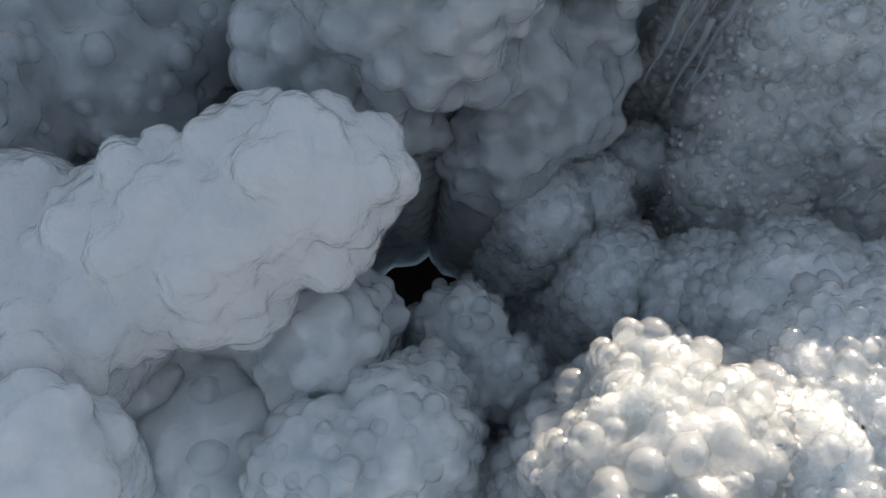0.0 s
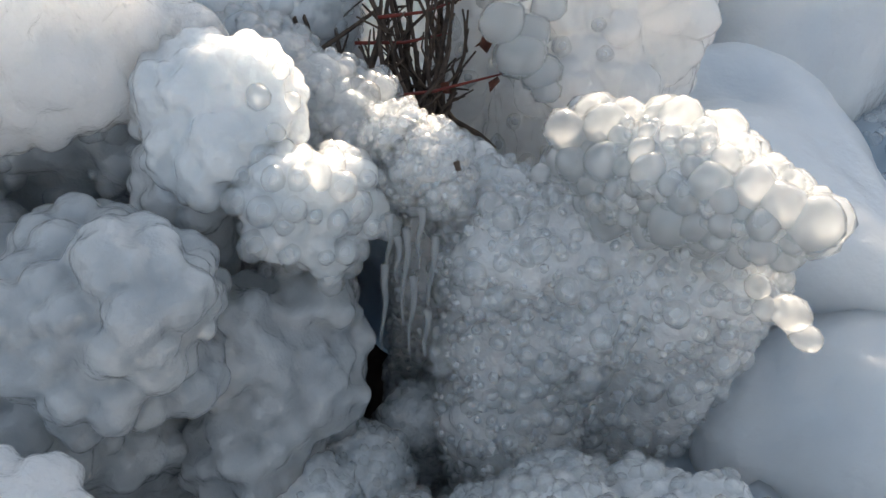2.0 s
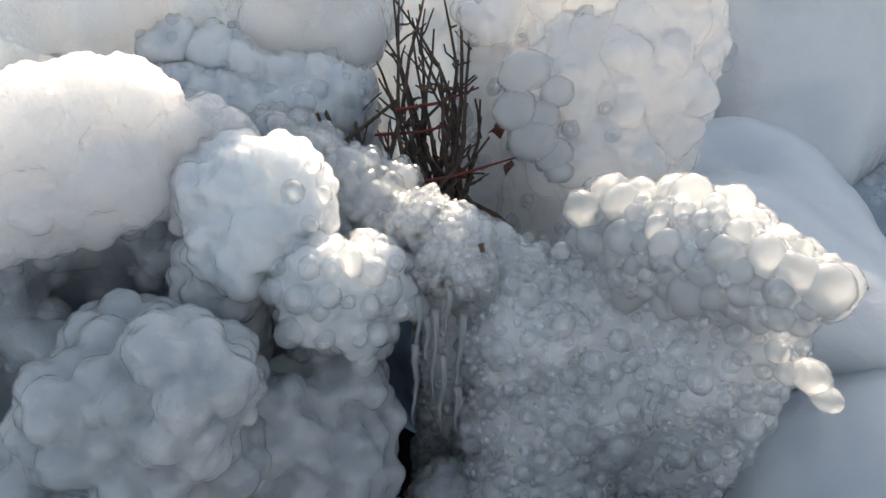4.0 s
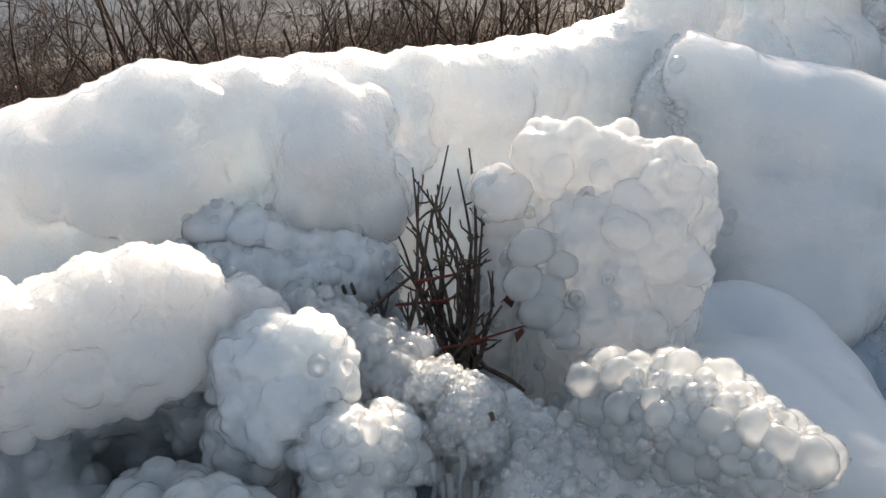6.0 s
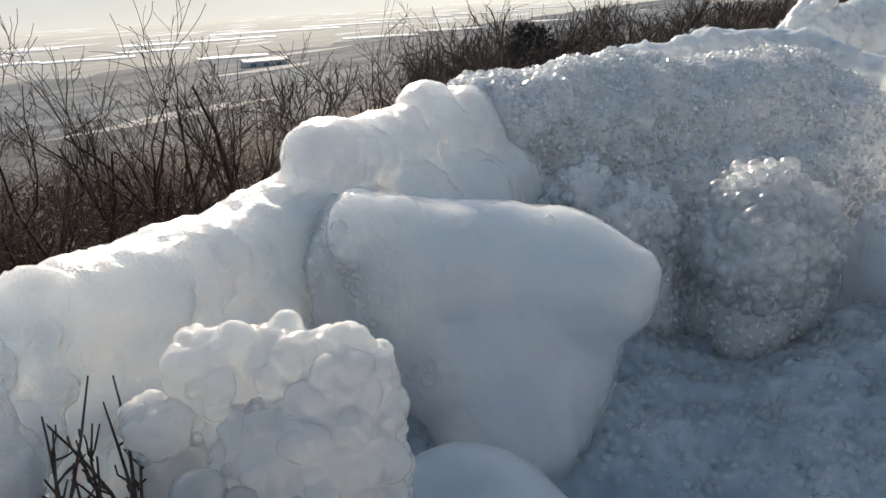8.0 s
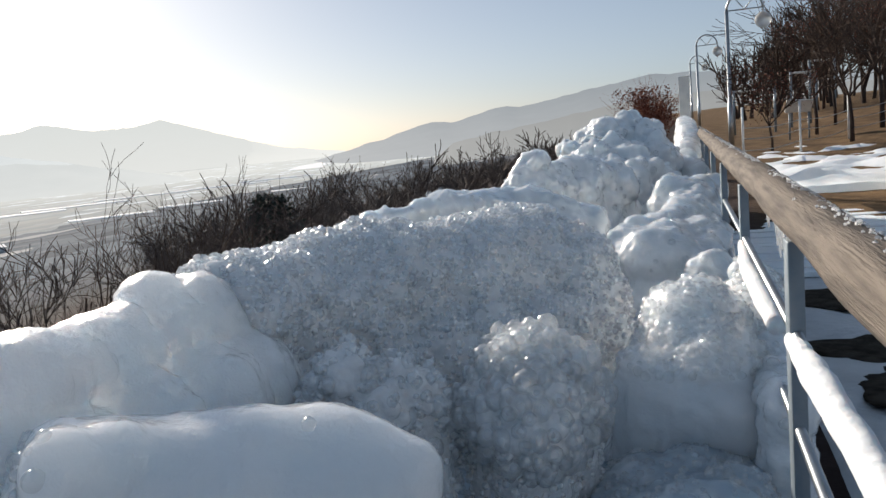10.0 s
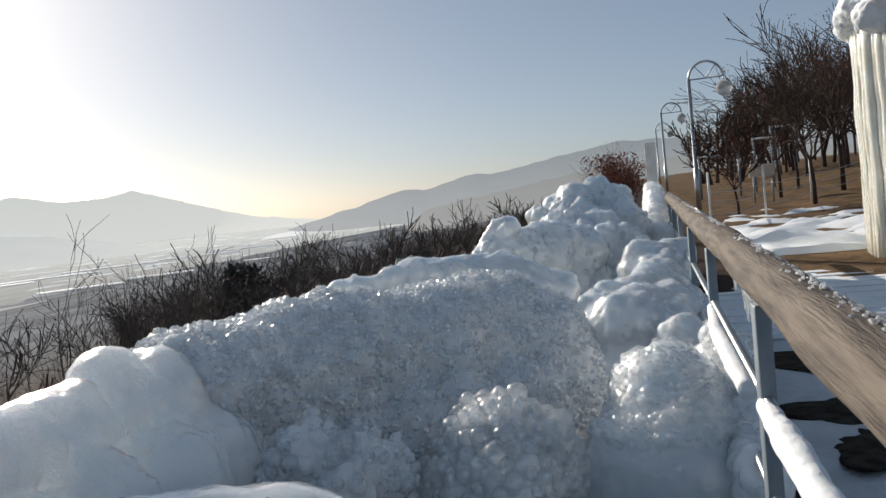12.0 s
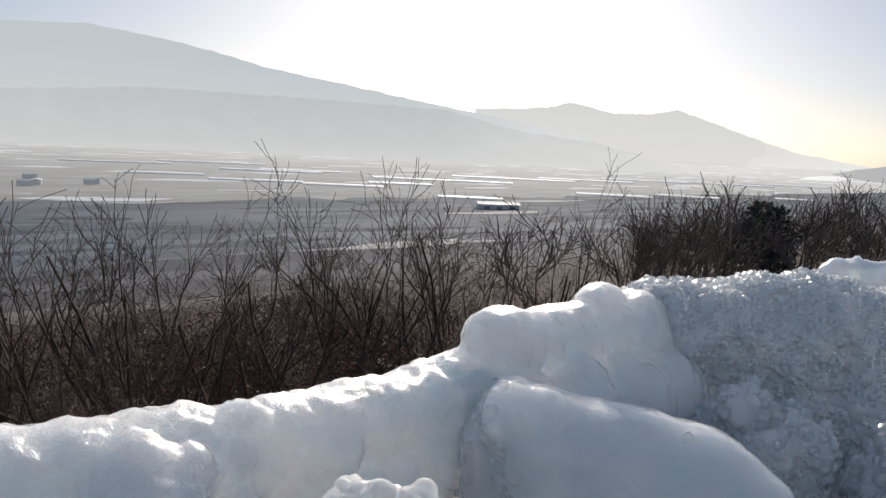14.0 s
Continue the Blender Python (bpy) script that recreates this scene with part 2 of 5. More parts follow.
def tube_data(points, radii, sides=6, cap=True):
    """Vertices and faces of a tapered tube along points."""
    pts = [Vector(p) for p in points]
    verts, faces = [], []
    up = Vector((0.31, 0.17, 0.93)).normalized()
    for i, p in enumerate(pts):
        d = (pts[min(i + 1, len(pts) - 1)] - pts[max(i - 1, 0)]).normalized()
        a = d.cross(up)
        if a.length < 0.1:
            a = d.cross(Vector((1, 0, 0)))
        a.normalize()
        b = d.cross(a)
        for k in range(sides):
            w = 2 * math.pi * k / sides
            verts.append(tuple(p + (a * math.cos(w) + b * math.sin(w)) * radii[i]))
    for i in range(len(pts) - 1):
        for k in range(sides):
            k2 = (k + 1) % sides
            faces.append((i * sides + k, i * sides + k2, (i + 1) * sides + k2, (i + 1) * sides + k))
    if cap:
        faces.append(tuple(reversed(range(sides))))
        faces.append(tuple((len(pts) - 1) * sides + k for k in range(sides)))
    return verts, faces


def join_data(chunks):
    verts, faces = [], []
    for v, f in chunks:
        o = len(verts)
        verts += v
        faces += [tuple(i + o for i in q) for q in f]
    return verts, faces


def box_data(cx, cy, cz, sx, sy, sz):
    v = [(cx + dx * sx / 2, cy + dy * sy / 2, cz + dz * sz / 2) for dx in (-1, 1) for dy in (-1, 1) for dz in (-1, 1)]
    return v, [(0, 1, 3, 2), (4, 6, 7, 5), (0, 4, 5, 1), (2, 3, 7, 6), (0, 2, 6, 4), (1, 5, 7, 3)]


def ico(subdivisions):
    bm = bmesh.new()
    bmesh.ops.create_icosphere(bm, subdivisions=subdivisions, radius=1.0)
    v = np.array([tuple(x.co) for x in bm.verts])
    f = np.array([[x.index for x in q.verts] for q in bm.faces])
    bm.free()
    return v, f


ICO1, ICO2, ICO3 = ico(1), ico(2), ico(3)


# ---------- the ice: swollen lobes, fused into one skin for each mass ----------
def cluster_bumps(p, size, height):
    """Packed round beads: high in the middle of each cell, creased between cells."""
    near = noise.voronoi(p / size)[0]
    t = 1.0 - min((near[1] - near[0]) / 0.62, 1.0)
    return height * math.sqrt(max(0.0, 1.0 - t * t))


def pearl_lobes(lobes, spread, r_min, r_max, seed, proud=0.8):
    """Round pearls half sunk into the lobes: about spread of them for each square metre."""
    rng, out = np.random.default_rng(seed), []
    for x, y, z, r, down in lobes:
        for _ in range(int(spread * 12.6 * r * r)):
            d = Vector(rng.normal(0, 1, 3).tolist()).normalized()
            if d.z < -0.75:
                continue
            q = r_min + (r_max - r_min) * rng.random() ** 1.6
            p = Vector((x, y, z)) + d * (r + q * (proud - 1.0) * rng.uniform(0.6, 1.4))
            out.append((p.x, p.y, p.z, q, 0))
    return out


def fused_ice(lobes, voxel, floor, swell, grain, seed, smooth=6, bumps=(), chain=False, flute=0.0, pearls=None):
    """A fused skin of the lobes (x, y, z, radius, stands on the ground or hangs)."""
    if chain:
        links = []
        for q, w in zip(lobes, lobes[1:]):
            for t in (0.2, 0.4, 0.6, 0.8):
                links.append(tuple(q[k] * (1 - t) + w[k] * t for k in range(4)) + (min(q[4], w[4]),))
        lobes = list(lobes) + links
    if pearls:
        lobes = list(lobes) + pearl_lobes(lobes, *pearls, seed)
    chunks = []
    for x, y, z, r, down in lobes:
        ball = ICO3 if r > 0.03 else ICO2 if r > 0.011 else ICO1
        chunks.append((ball[0] * r + np.array((x, y, z)), ball[1]))
        if down and z - floor > r * 0.3:
            foot, wide = (x + 0.12 * r, y + 0.12 * r), r * (1.5 if down == 1 else down)
            v, f = tube_data([(*foot, floor), (*foot, z)], [wide, r * 0.93], 20)
            chunks.append((np.array(v), np.array([(q[0], q[k], q[k + 1]) for q in f for k in range(1, len(q) - 1)])))
    base, vs, fs = 0, [], []
    for v, f in chunks:
        vs.append(v)
        fs.append(f + base)
        base += len(v)
    me = bpy.data.meshes.new("skin")
    me.from_pydata(np.concatenate(vs).tolist(), [], np.concatenate(fs).tolist())
    me.update()
    ob = new("skin", me)
    m = ob.modifiers.new("fuse", "REMESH")
    m.mode, m.voxel_size = "VOXEL", voxel
    s = ob.modifiers.new("soft", "SMOOTH")
    s.factor, s.iterations = 0.5, smooth
    got = bpy.data.meshes.new_from_object(ob.evaluated_get(bpy.context.evaluated_depsgraph_get()))
    bpy.data.objects.remove(ob)
    nv = len(got.vertices)
    co, no = np.empty(nv * 3), np.empty(nv * 3)
    got.vertices.foreach_get("co", co)
    got.vertices.foreach_get("normal", no)
    co, no = co.reshape(-1, 3), no.reshape(-1, 3)
    off = Vector((seed * 3.1, seed * 1.7, seed * 0.9))
    amount, relief = np.empty(nv), np.zeros(nv)
    for i in range(nv):
        p = Vector(co[i]) + off
        amount[i] = 1.1 * swell * noise.noise(p * 3.5) + swell * noise.noise(p * 8.0) + 0.45 * swell * noise.noise(p * 19.0) + grain * noise.noise(p * 55.0)
        if flute:
            amount[i] += flute * noise.noise(Vector((p.x * 16, p.y * 16, p.z * 2.5))) + 0.5 * flute * noise.noise(Vector((p.x * 38, p.y * 38, p.z * 5)))
        for size, height, low, high in bumps:
            if low <= co[i][2] <= high:
                relief[i] += cluster_bumps(p, size, height)
        amount[i] += relief[i]
    co += no * amount[:, None]
    got.polygons.foreach_set("use_smooth", [True] * len(got.polygons))
    got.vertices.foreach_set("co", co.ravel())
    got.update()
    return got


def scatter(me, count, gap, seed, keep=None):
    """Places and normals on a skin, no two nearer than the gap."""
    rng = np.random.default_rng(seed)
    nf = len(me.polygons)
    area, centre, normal = np.empty(nf), np.empty(nf * 3), np.empty(nf * 3)
    me.polygons.foreach_get("area", area)
    me.polygons.foreach_get("center", centre)
    me.polygons.foreach_get("normal", normal)
    centre, normal = centre.reshape(-1, 3), normal.reshape(-1, 3)
    if keep is not None:
        area = area * keep(centre, normal)
    if area.sum() <= 0:
        return []
    pick = rng.choice(nf, size=min(nf, count * 8), replace=True, p=area / area.sum())
    cells, out = {}, []
    for i in pick:
        p = centre[i]
        key = tuple((p // gap).astype(int))
        near = False
        for dx in (-1, 0, 1):
            for dy in (-1, 0, 1):
                for dz in (-1, 0, 1):
                    for q in cells.get((key[0] + dx, key[1] + dy, key[2] + dz), ()):
                        if (q[0] - p[0]) ** 2 + (q[1] - p[1]) ** 2 + (q[2] - p[2]) ** 2 < gap * gap:
                            near = True
        if near:
            continue
        cells.setdefault(key, []).append(p)
        out.append((p, normal[i]))
        if len(out) >= count:
            break
    return out


def bead_shape(seed, base=ICO2):
    """A swollen, slightly dripping bead of unit size."""
    v = base[0].copy()
    out = []
    for p in v:
        q = Vector(p)
        k = 1 + 0.16 * noise.noise(q * 1.3 + Vector((seed * 5.0, 0, 0))) + 0.05 * noise.noise(q * 3.1 + Vector((0, seed * 3.0, 0)))
        out.append(tuple(q * k))
    return np.array(out)


BEADS = [bead_shape(s) for s in range(6)]
ROUGH_BEADS = [bead_shape(s, ICO1) for s in range(6)]
BEAD_MESH = {}


def bead_mesh(k, mat, size=1.0):
    if (k, mat.name, size) not in BEAD_MESH:
        me = bpy.data.meshes.new("ice_bead")
        me.from_pydata([tuple(p * size) for p in bead_shape(k, ICO2)], [], [tuple(int(i) for i in q) for q in ICO2[1]])
        me.polygons.foreach_set("use_smooth", [True] * len(me.polygons))
        me.materials.append(mat)
        BEAD_MESH[(k, mat.name, size)] = me
    return BEAD_MESH[(k, mat.name, size)]


def bead_turn(rng):
    return Euler(rng.uniform(-1.5, 1.5, 3).tolist()).to_matrix()


def add_beads(owner, skin, count, gap, r_min, r_max, mat, seed, singles=0, keep=None, sink=0.75, droop=1.0, rough=False):
    """Frozen beads over a skin: the biggest as single parts, the rest joined."""
    rng = np.random.default_rng(seed)
    spots = scatter(skin, count, gap, seed, keep)
    items = []
    for p, n in spots:
        r = r_min + (r_max - r_min) * rng.random() ** 1.8
        items.append((r, p + n * r * (0.5 - sink), n))
    items.sort(key=lambda it: -it[0])
    for r, p, n in items[:singles]:
        size = 0.008 if r < 0.011 else 0.014 if r < 0.02 else 0.026
        ob = new("ice_bead", bead_mesh(int(rng.integers(6)), mat, size))
        r = r / size
        ob.parent = owner
        ob.matrix_local = Matrix.LocRotScale(Vector(p) - owner.location, Euler(rng.uniform(-0.6, 0.6, 3).tolist()), Vector((r, r * rng.uniform(0.85, 1.1), r * rng.uniform(0.9, 1.25) * droop)))
    rest = items[singles:]
    if not rest:
        return
    vs, fs, base = [], [], 0
    shape, shapes = (ICO1, ROUGH_BEADS) if rough else (ICO2, BEADS)
    nv = len(shape[0])
    for r, p, n in rest:
        b = shapes[int(rng.integers(6))] * np.array((r, r * rng.uniform(0.85, 1.1), r * rng.uniform(0.9, 1.25) * droop))
        b = b @ np.array(bead_turn(rng)).T + np.asarray(p) - np.array(owner.location)
        vs.append(b)
        fs.append(shape[1] + base)
        base += nv
    v, f = np.concatenate(vs), np.concatenate(fs)
    ob = mesh_object("small_ice_beads", v.tolist(), f.tolist(), mat, owner, smooth=mat is not FACET)
    ob["kind"] = "stuff"


def ice_mass(name, lobes, label, mat, voxel=0.008, floor=0.12, swell=0.012, grain=0.003, seed=1, beads=(), smooth=6, bumps=(), chain=False, flute=0.0, pearls=None, group="ice masses along the railing"):
    """One ice mass: an anchor at its foot, its skin, and its beads."""
    cx, cy = sum(q[0] for q in lobes) / len(lobes), sum(q[1] for q in lobes) / len(lobes)
    owner = thing(name, (cx, cy, floor), label, "ice", group)
    me = fused_ice(lobes, voxel, floor, swell, grain, seed, smooth, bumps, chain, flute, pearls)
    skin = me.copy()
    me.transform(Matrix.Translation((-cx, -cy, -floor)))
    me.materials.clear()
    me.materials.append(mat)
    ob = new("body", me)
    ob.parent = owner
    for k, b in enumerate(beads):
        add_beads(owner, skin, seed=seed * 10 + k, **b)
    bpy.data.meshes.remove(skin)
    return owner


# ---------- ground and distance ----------
VALLEY = -45.0


def ground_z(x, y):
    z = 0.12
    if y > 1.2:
        z -= (0.12 - VALLEY) * (1 - math.exp(-(y - 1.2) / 150.0))
    if y < -4.0:
        z += 1.6 * (1 - math.exp((y + 4.0) / 18.0))
    if x > 4 and y < 1.2:
        z += 0.02 * min(x - 4, 40)
    if x < -2 and y < 1.2:
        z += 0.0
    return z


def build_ground():
    rings, spokes = 110, 240
    verts, faces = [(0, 0, ground_z(0, 0))], []
    for i in range(rings):
        r = 0.25 * (4600 / 0.25) ** (i / (rings - 1))
        for k in range(spokes):
            a = 2 * math.pi * k / spokes
            x, y = r * math.cos(a), r * math.sin(a)
            z = ground_z(x, y)
            z += (0.02 + 0.002 * min(r, 300)) * noise.noise(Vector((x, y, 0)) * (0.9 if r < 30 else 0.03)) if r < 700 else 0
            verts.append((x, y, z))
    for k in range(spokes):
        faces.append((0, 1 + k, 1 + (k + 1) % spokes))
    for i in range(rings - 1):
        for k in range(spokes):
            a, b = 1 + i * spokes + k, 1 + i * spokes + (k + 1) % spokes
            faces.append((a, a + spokes, b + spokes, b))
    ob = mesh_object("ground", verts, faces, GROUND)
    tagged(ob, "winter hillside and valley ground with brown grass and thin snow", "ground", kind="structure")


def ground_material():
    m = material("winter_ground", (0.026, 0.018, 0.017), 0.95, colour2=(0.048, 0.034, 0.032), scale=0.7, bump=0.6, bump_scale=6.0, bump_dist=0.1)
    n, l = m.node_tree.nodes, m.node_tree.links
    b = n["Principled BSDF"]
    old = b.inputs["Base Color"].links[0].from_socket
    geo, sep = n.new("ShaderNodeNewGeometry"), n.new("ShaderNodeSeparateXYZ")
    l.new(geo.outputs["Position"], sep.inputs[0])
    # snowy field strips on the valley floor; blue haze is put into their colours
    mp, vo, cr = n.new("ShaderNodeMapping"), n.new("ShaderNodeTexVoronoi"), n.new("ShaderNodeValToRGB")
    mp.inputs["Rotation"].default_value = (0, 0, radians(-35))
    mp.inputs["Scale"].default_value = (0.0035, 0.011, 0.0)
    l.new(geo.outputs["Position"], mp.inputs[0])
    l.new(mp.outputs[0], vo.inputs["Vector"])
    vo.distance = "CHEBYCHEV"
    sc = n.new("ShaderNodeSeparateColor")
    l.new(vo.outputs["Color"], sc.inputs[0])
    l.new(sc.outputs[0], cr.inputs[0])
    e = cr.color_ramp.elements
    cr.color_ramp.interpolation = "CONSTANT"
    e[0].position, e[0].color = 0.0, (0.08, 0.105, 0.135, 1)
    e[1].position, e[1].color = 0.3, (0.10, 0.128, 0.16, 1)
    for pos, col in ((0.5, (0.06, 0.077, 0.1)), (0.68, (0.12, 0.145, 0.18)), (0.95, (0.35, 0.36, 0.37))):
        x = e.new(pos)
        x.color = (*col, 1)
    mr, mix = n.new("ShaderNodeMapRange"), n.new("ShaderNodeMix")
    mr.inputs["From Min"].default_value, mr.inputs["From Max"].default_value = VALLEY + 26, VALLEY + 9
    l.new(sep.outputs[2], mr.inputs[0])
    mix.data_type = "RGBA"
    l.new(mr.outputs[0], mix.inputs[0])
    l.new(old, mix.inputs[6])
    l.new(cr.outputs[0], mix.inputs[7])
    lawn, side, both = n.new("ShaderNodeValToRGB"), n.new("ShaderNodeMapRange"), n.new("ShaderNodeMix")
    straw = n.new("ShaderNodeTexNoise")
    straw.inputs["Scale"].default_value, straw.inputs["Detail"].default_value = 1.6, 8.0
    l.new(geo.outputs["Position"], straw.inputs["Vector"])
    l.new(straw.outputs["Fac"], lawn.inputs[0])
    lawn.color_ramp.elements[0].position, lawn.color_ramp.elements[1].position = 0.35, 0.65
    lawn.color_ramp.elements[0].color, lawn.color_ramp.elements[1].color = (0.09, 0.058, 0.034, 1), (0.19, 0.122, 0.068, 1)
    side.inputs["From Min"].default_value, side.inputs["From Max"].default_value = -0.8, -1.6
    l.new(sep.outputs[1], side.inputs[0])
    both.data_type = "RGBA"
    l.new(side.outputs[0], both.inputs[0])
    l.new(mix.outputs[2], both.inputs[6])
    l.new(lawn.outputs[0], both.inputs[7])
    l.new(both.outputs[2], b.inputs["Base Color"])
    return m


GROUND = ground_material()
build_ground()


def valley_floor():
    """The hazy valley floor, far below, with its field strips."""
    v, f, n = [], [], 40
    for i in range(n + 1):
        a = radians(-2 + 118 * i / n)
        for d in (430, 600, 900, 1400, 2200, 3500):
            v.append((d * math.cos(a), d * math.sin(a), VALLEY + 2.0))
    for i in range(n):
        for k in range(5):
            q = i * 6 + k
            f.append((q, q + 1, q + 7, q + 6))
    m = material("hazy_valley_fields", (0.2, 0.2, 0.2), 1.0)
    nn, l = m.node_tree.nodes, m.node_tree.links
    b = nn["Principled BSDF"]
    geo, mp, vo, sc, cr = nn.new("ShaderNodeNewGeometry"), nn.new("ShaderNodeMapping"), nn.new("ShaderNodeTexVoronoi"), nn.new("ShaderNodeSeparateColor"), nn.new("ShaderNodeValToRGB")
    mp.inputs["Rotation"].default_value, mp.inputs["Scale"].default_value = (0, 0, radians(33)), (0.0045, 0.013, 0.0)
    vo.distance = "CHEBYCHEV"
    l.new(geo.outputs["Position"], mp.inputs[0])
    l.new(mp.outputs[0], vo.inputs["Vector"])
    l.new(vo.outputs["Color"], sc.inputs[0])
    l.new(sc.outputs[0], cr.inputs[0])
    e = cr.color_ramp.elements
    cr.color_ramp.interpolation = "CONSTANT"
    e[0].color, e[1].position, e[1].color = (0.06, 0.06, 0.06, 1), 0.25, (0.085, 0.085, 0.08, 1)
    # Blue haze is also put into these field colours.
    for pos, c in ((0.45, 0.05), (0.62, 0.10), (0.78, 0.07), (0.93, 0.36)):
        x = e.new(pos)
        x.color = (c * 0.87, c, c * 1.15, 1)
    l.new(cr.outputs[0], b.inputs["Base Color"])
    # Haze painted as emission, stronger with distance.
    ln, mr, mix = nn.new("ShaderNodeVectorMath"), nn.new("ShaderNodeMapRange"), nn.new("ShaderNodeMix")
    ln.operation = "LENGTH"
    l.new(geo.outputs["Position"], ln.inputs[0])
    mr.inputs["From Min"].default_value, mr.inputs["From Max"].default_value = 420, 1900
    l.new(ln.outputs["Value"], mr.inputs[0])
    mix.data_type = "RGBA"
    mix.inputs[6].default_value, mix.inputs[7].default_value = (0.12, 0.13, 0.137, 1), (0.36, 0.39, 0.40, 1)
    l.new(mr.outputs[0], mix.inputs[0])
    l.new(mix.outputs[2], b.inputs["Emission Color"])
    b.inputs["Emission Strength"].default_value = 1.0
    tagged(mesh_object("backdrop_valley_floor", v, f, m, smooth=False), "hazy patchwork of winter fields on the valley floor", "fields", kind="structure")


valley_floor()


def mountain(name, label, profile, dist, depth, colour, glow, seed):
    """A far range: its crest follows (bearing, elevation) pairs in degrees."""
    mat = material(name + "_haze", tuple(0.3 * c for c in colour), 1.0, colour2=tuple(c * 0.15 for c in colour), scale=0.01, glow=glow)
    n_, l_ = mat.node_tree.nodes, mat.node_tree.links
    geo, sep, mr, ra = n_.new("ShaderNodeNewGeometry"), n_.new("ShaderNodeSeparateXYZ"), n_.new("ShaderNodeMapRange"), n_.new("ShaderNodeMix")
    # Haze painted as emission, paler towards the foot of the range.
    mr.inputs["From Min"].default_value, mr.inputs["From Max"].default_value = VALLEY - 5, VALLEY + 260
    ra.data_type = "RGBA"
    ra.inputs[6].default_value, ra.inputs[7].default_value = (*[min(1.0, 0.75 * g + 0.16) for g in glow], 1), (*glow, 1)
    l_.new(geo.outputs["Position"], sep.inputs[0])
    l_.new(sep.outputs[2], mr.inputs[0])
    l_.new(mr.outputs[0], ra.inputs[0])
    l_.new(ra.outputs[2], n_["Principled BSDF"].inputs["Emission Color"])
    az = [p[0] for p in profile]
    n = 160
    verts, faces, rows = [], [], 9
    for i in range(n + 1):
        a = az[0] + (az[-1] - az[0]) * i / n
        el = float(np.interp(a, az[::-1], [p[1] for p in profile][::-1])) if az[0] > az[-1] else float(np.interp(a, az, [p[1] for p in profile]))
        el += 0.10 * noise.noise(Vector((a * 0.9, seed, 0))) + 0.05 * noise.noise(Vector((a * 3.1, seed, 2)))
        top = 1.6 + dist * math.tan(radians(el))
        for j in range(rows):
            t = j / (rows - 1)
            d = dist - depth * (1 - t)
            z = VALLEY - 3 + (top - VALLEY + 3) * t ** 1.2 + 4 * math.sin(math.pi * t) * noise.noise(Vector((a * 0.5, t * 3, seed)))
            verts.append((d * math.cos(radians(a)), d * math.sin(radians(a)), z))
    for i in range(n):
        for j in range(rows - 1):
            a = i * rows + j
            faces.append((a, a + 1, a + rows + 1, a + rows))
    ob = mesh_object(name, verts, faces, mat)
    tagged(ob, label, "mountain", kind="structure")


# Last colour of each range: its haze, put into the emission.
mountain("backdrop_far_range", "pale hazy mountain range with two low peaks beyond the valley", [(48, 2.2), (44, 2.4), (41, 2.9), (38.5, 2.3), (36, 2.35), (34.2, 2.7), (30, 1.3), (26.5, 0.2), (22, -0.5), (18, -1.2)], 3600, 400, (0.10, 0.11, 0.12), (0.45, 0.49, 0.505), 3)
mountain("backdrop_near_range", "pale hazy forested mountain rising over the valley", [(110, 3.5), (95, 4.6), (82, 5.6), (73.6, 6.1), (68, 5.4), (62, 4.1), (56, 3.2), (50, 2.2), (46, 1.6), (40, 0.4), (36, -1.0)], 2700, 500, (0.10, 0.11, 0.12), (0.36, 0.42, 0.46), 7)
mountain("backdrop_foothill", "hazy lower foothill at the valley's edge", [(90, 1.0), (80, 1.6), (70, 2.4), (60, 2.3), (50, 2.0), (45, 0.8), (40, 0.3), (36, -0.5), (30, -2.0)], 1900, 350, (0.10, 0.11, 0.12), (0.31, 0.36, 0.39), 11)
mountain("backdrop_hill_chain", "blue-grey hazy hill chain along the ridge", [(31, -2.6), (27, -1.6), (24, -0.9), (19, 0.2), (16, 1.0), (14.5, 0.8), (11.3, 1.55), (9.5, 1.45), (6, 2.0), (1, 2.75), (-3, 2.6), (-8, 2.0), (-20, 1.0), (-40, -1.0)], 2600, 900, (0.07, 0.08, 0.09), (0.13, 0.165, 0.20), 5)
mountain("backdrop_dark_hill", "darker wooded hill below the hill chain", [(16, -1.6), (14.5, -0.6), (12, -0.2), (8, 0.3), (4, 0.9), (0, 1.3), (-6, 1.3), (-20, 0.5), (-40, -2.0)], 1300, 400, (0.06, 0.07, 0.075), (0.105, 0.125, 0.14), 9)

# ---------- ice masses ----------
BOULDER = [
    (1.718, 1.121, 0.961, 0.146, 0.8), (1.820, 1.023, 0.901, 0.167, 0.8), (1.926, 0.907, 0.885, 0.176, 0),
    (1.995, 0.785, 0.861, 0.177, 0), (2.034, 0.681, 0.838, 0.138, 0), (1.668, 1.134, 1.070, 0.061, 0.8),
    (1.585, 1.150, 0.969, 0.051, 0.8), (2.049, 0.605, 0.888, 0.066, 0), (1.869, 0.965, 0.657, 0.223, 1),
    (1.967, 0.854, 0.669, 0.150, 0), (1.830, 0.849, 0.482, 0.223, 1), (2.022, 0.743, 0.742, 0.130, 0),
    (1.993, 0.762, 0.653, 0.138, 0), (1.929, 0.769, 0.547, 0.142, 0), (1.800, 1.043, 0.725, 0.161, 0),
    (1.597, 1.062, 1.081, 0.065, 0), (1.551, 1.055, 1.034, 0.047, 0), (1.699, 1.037, 1.049, 0.064, 0),
]
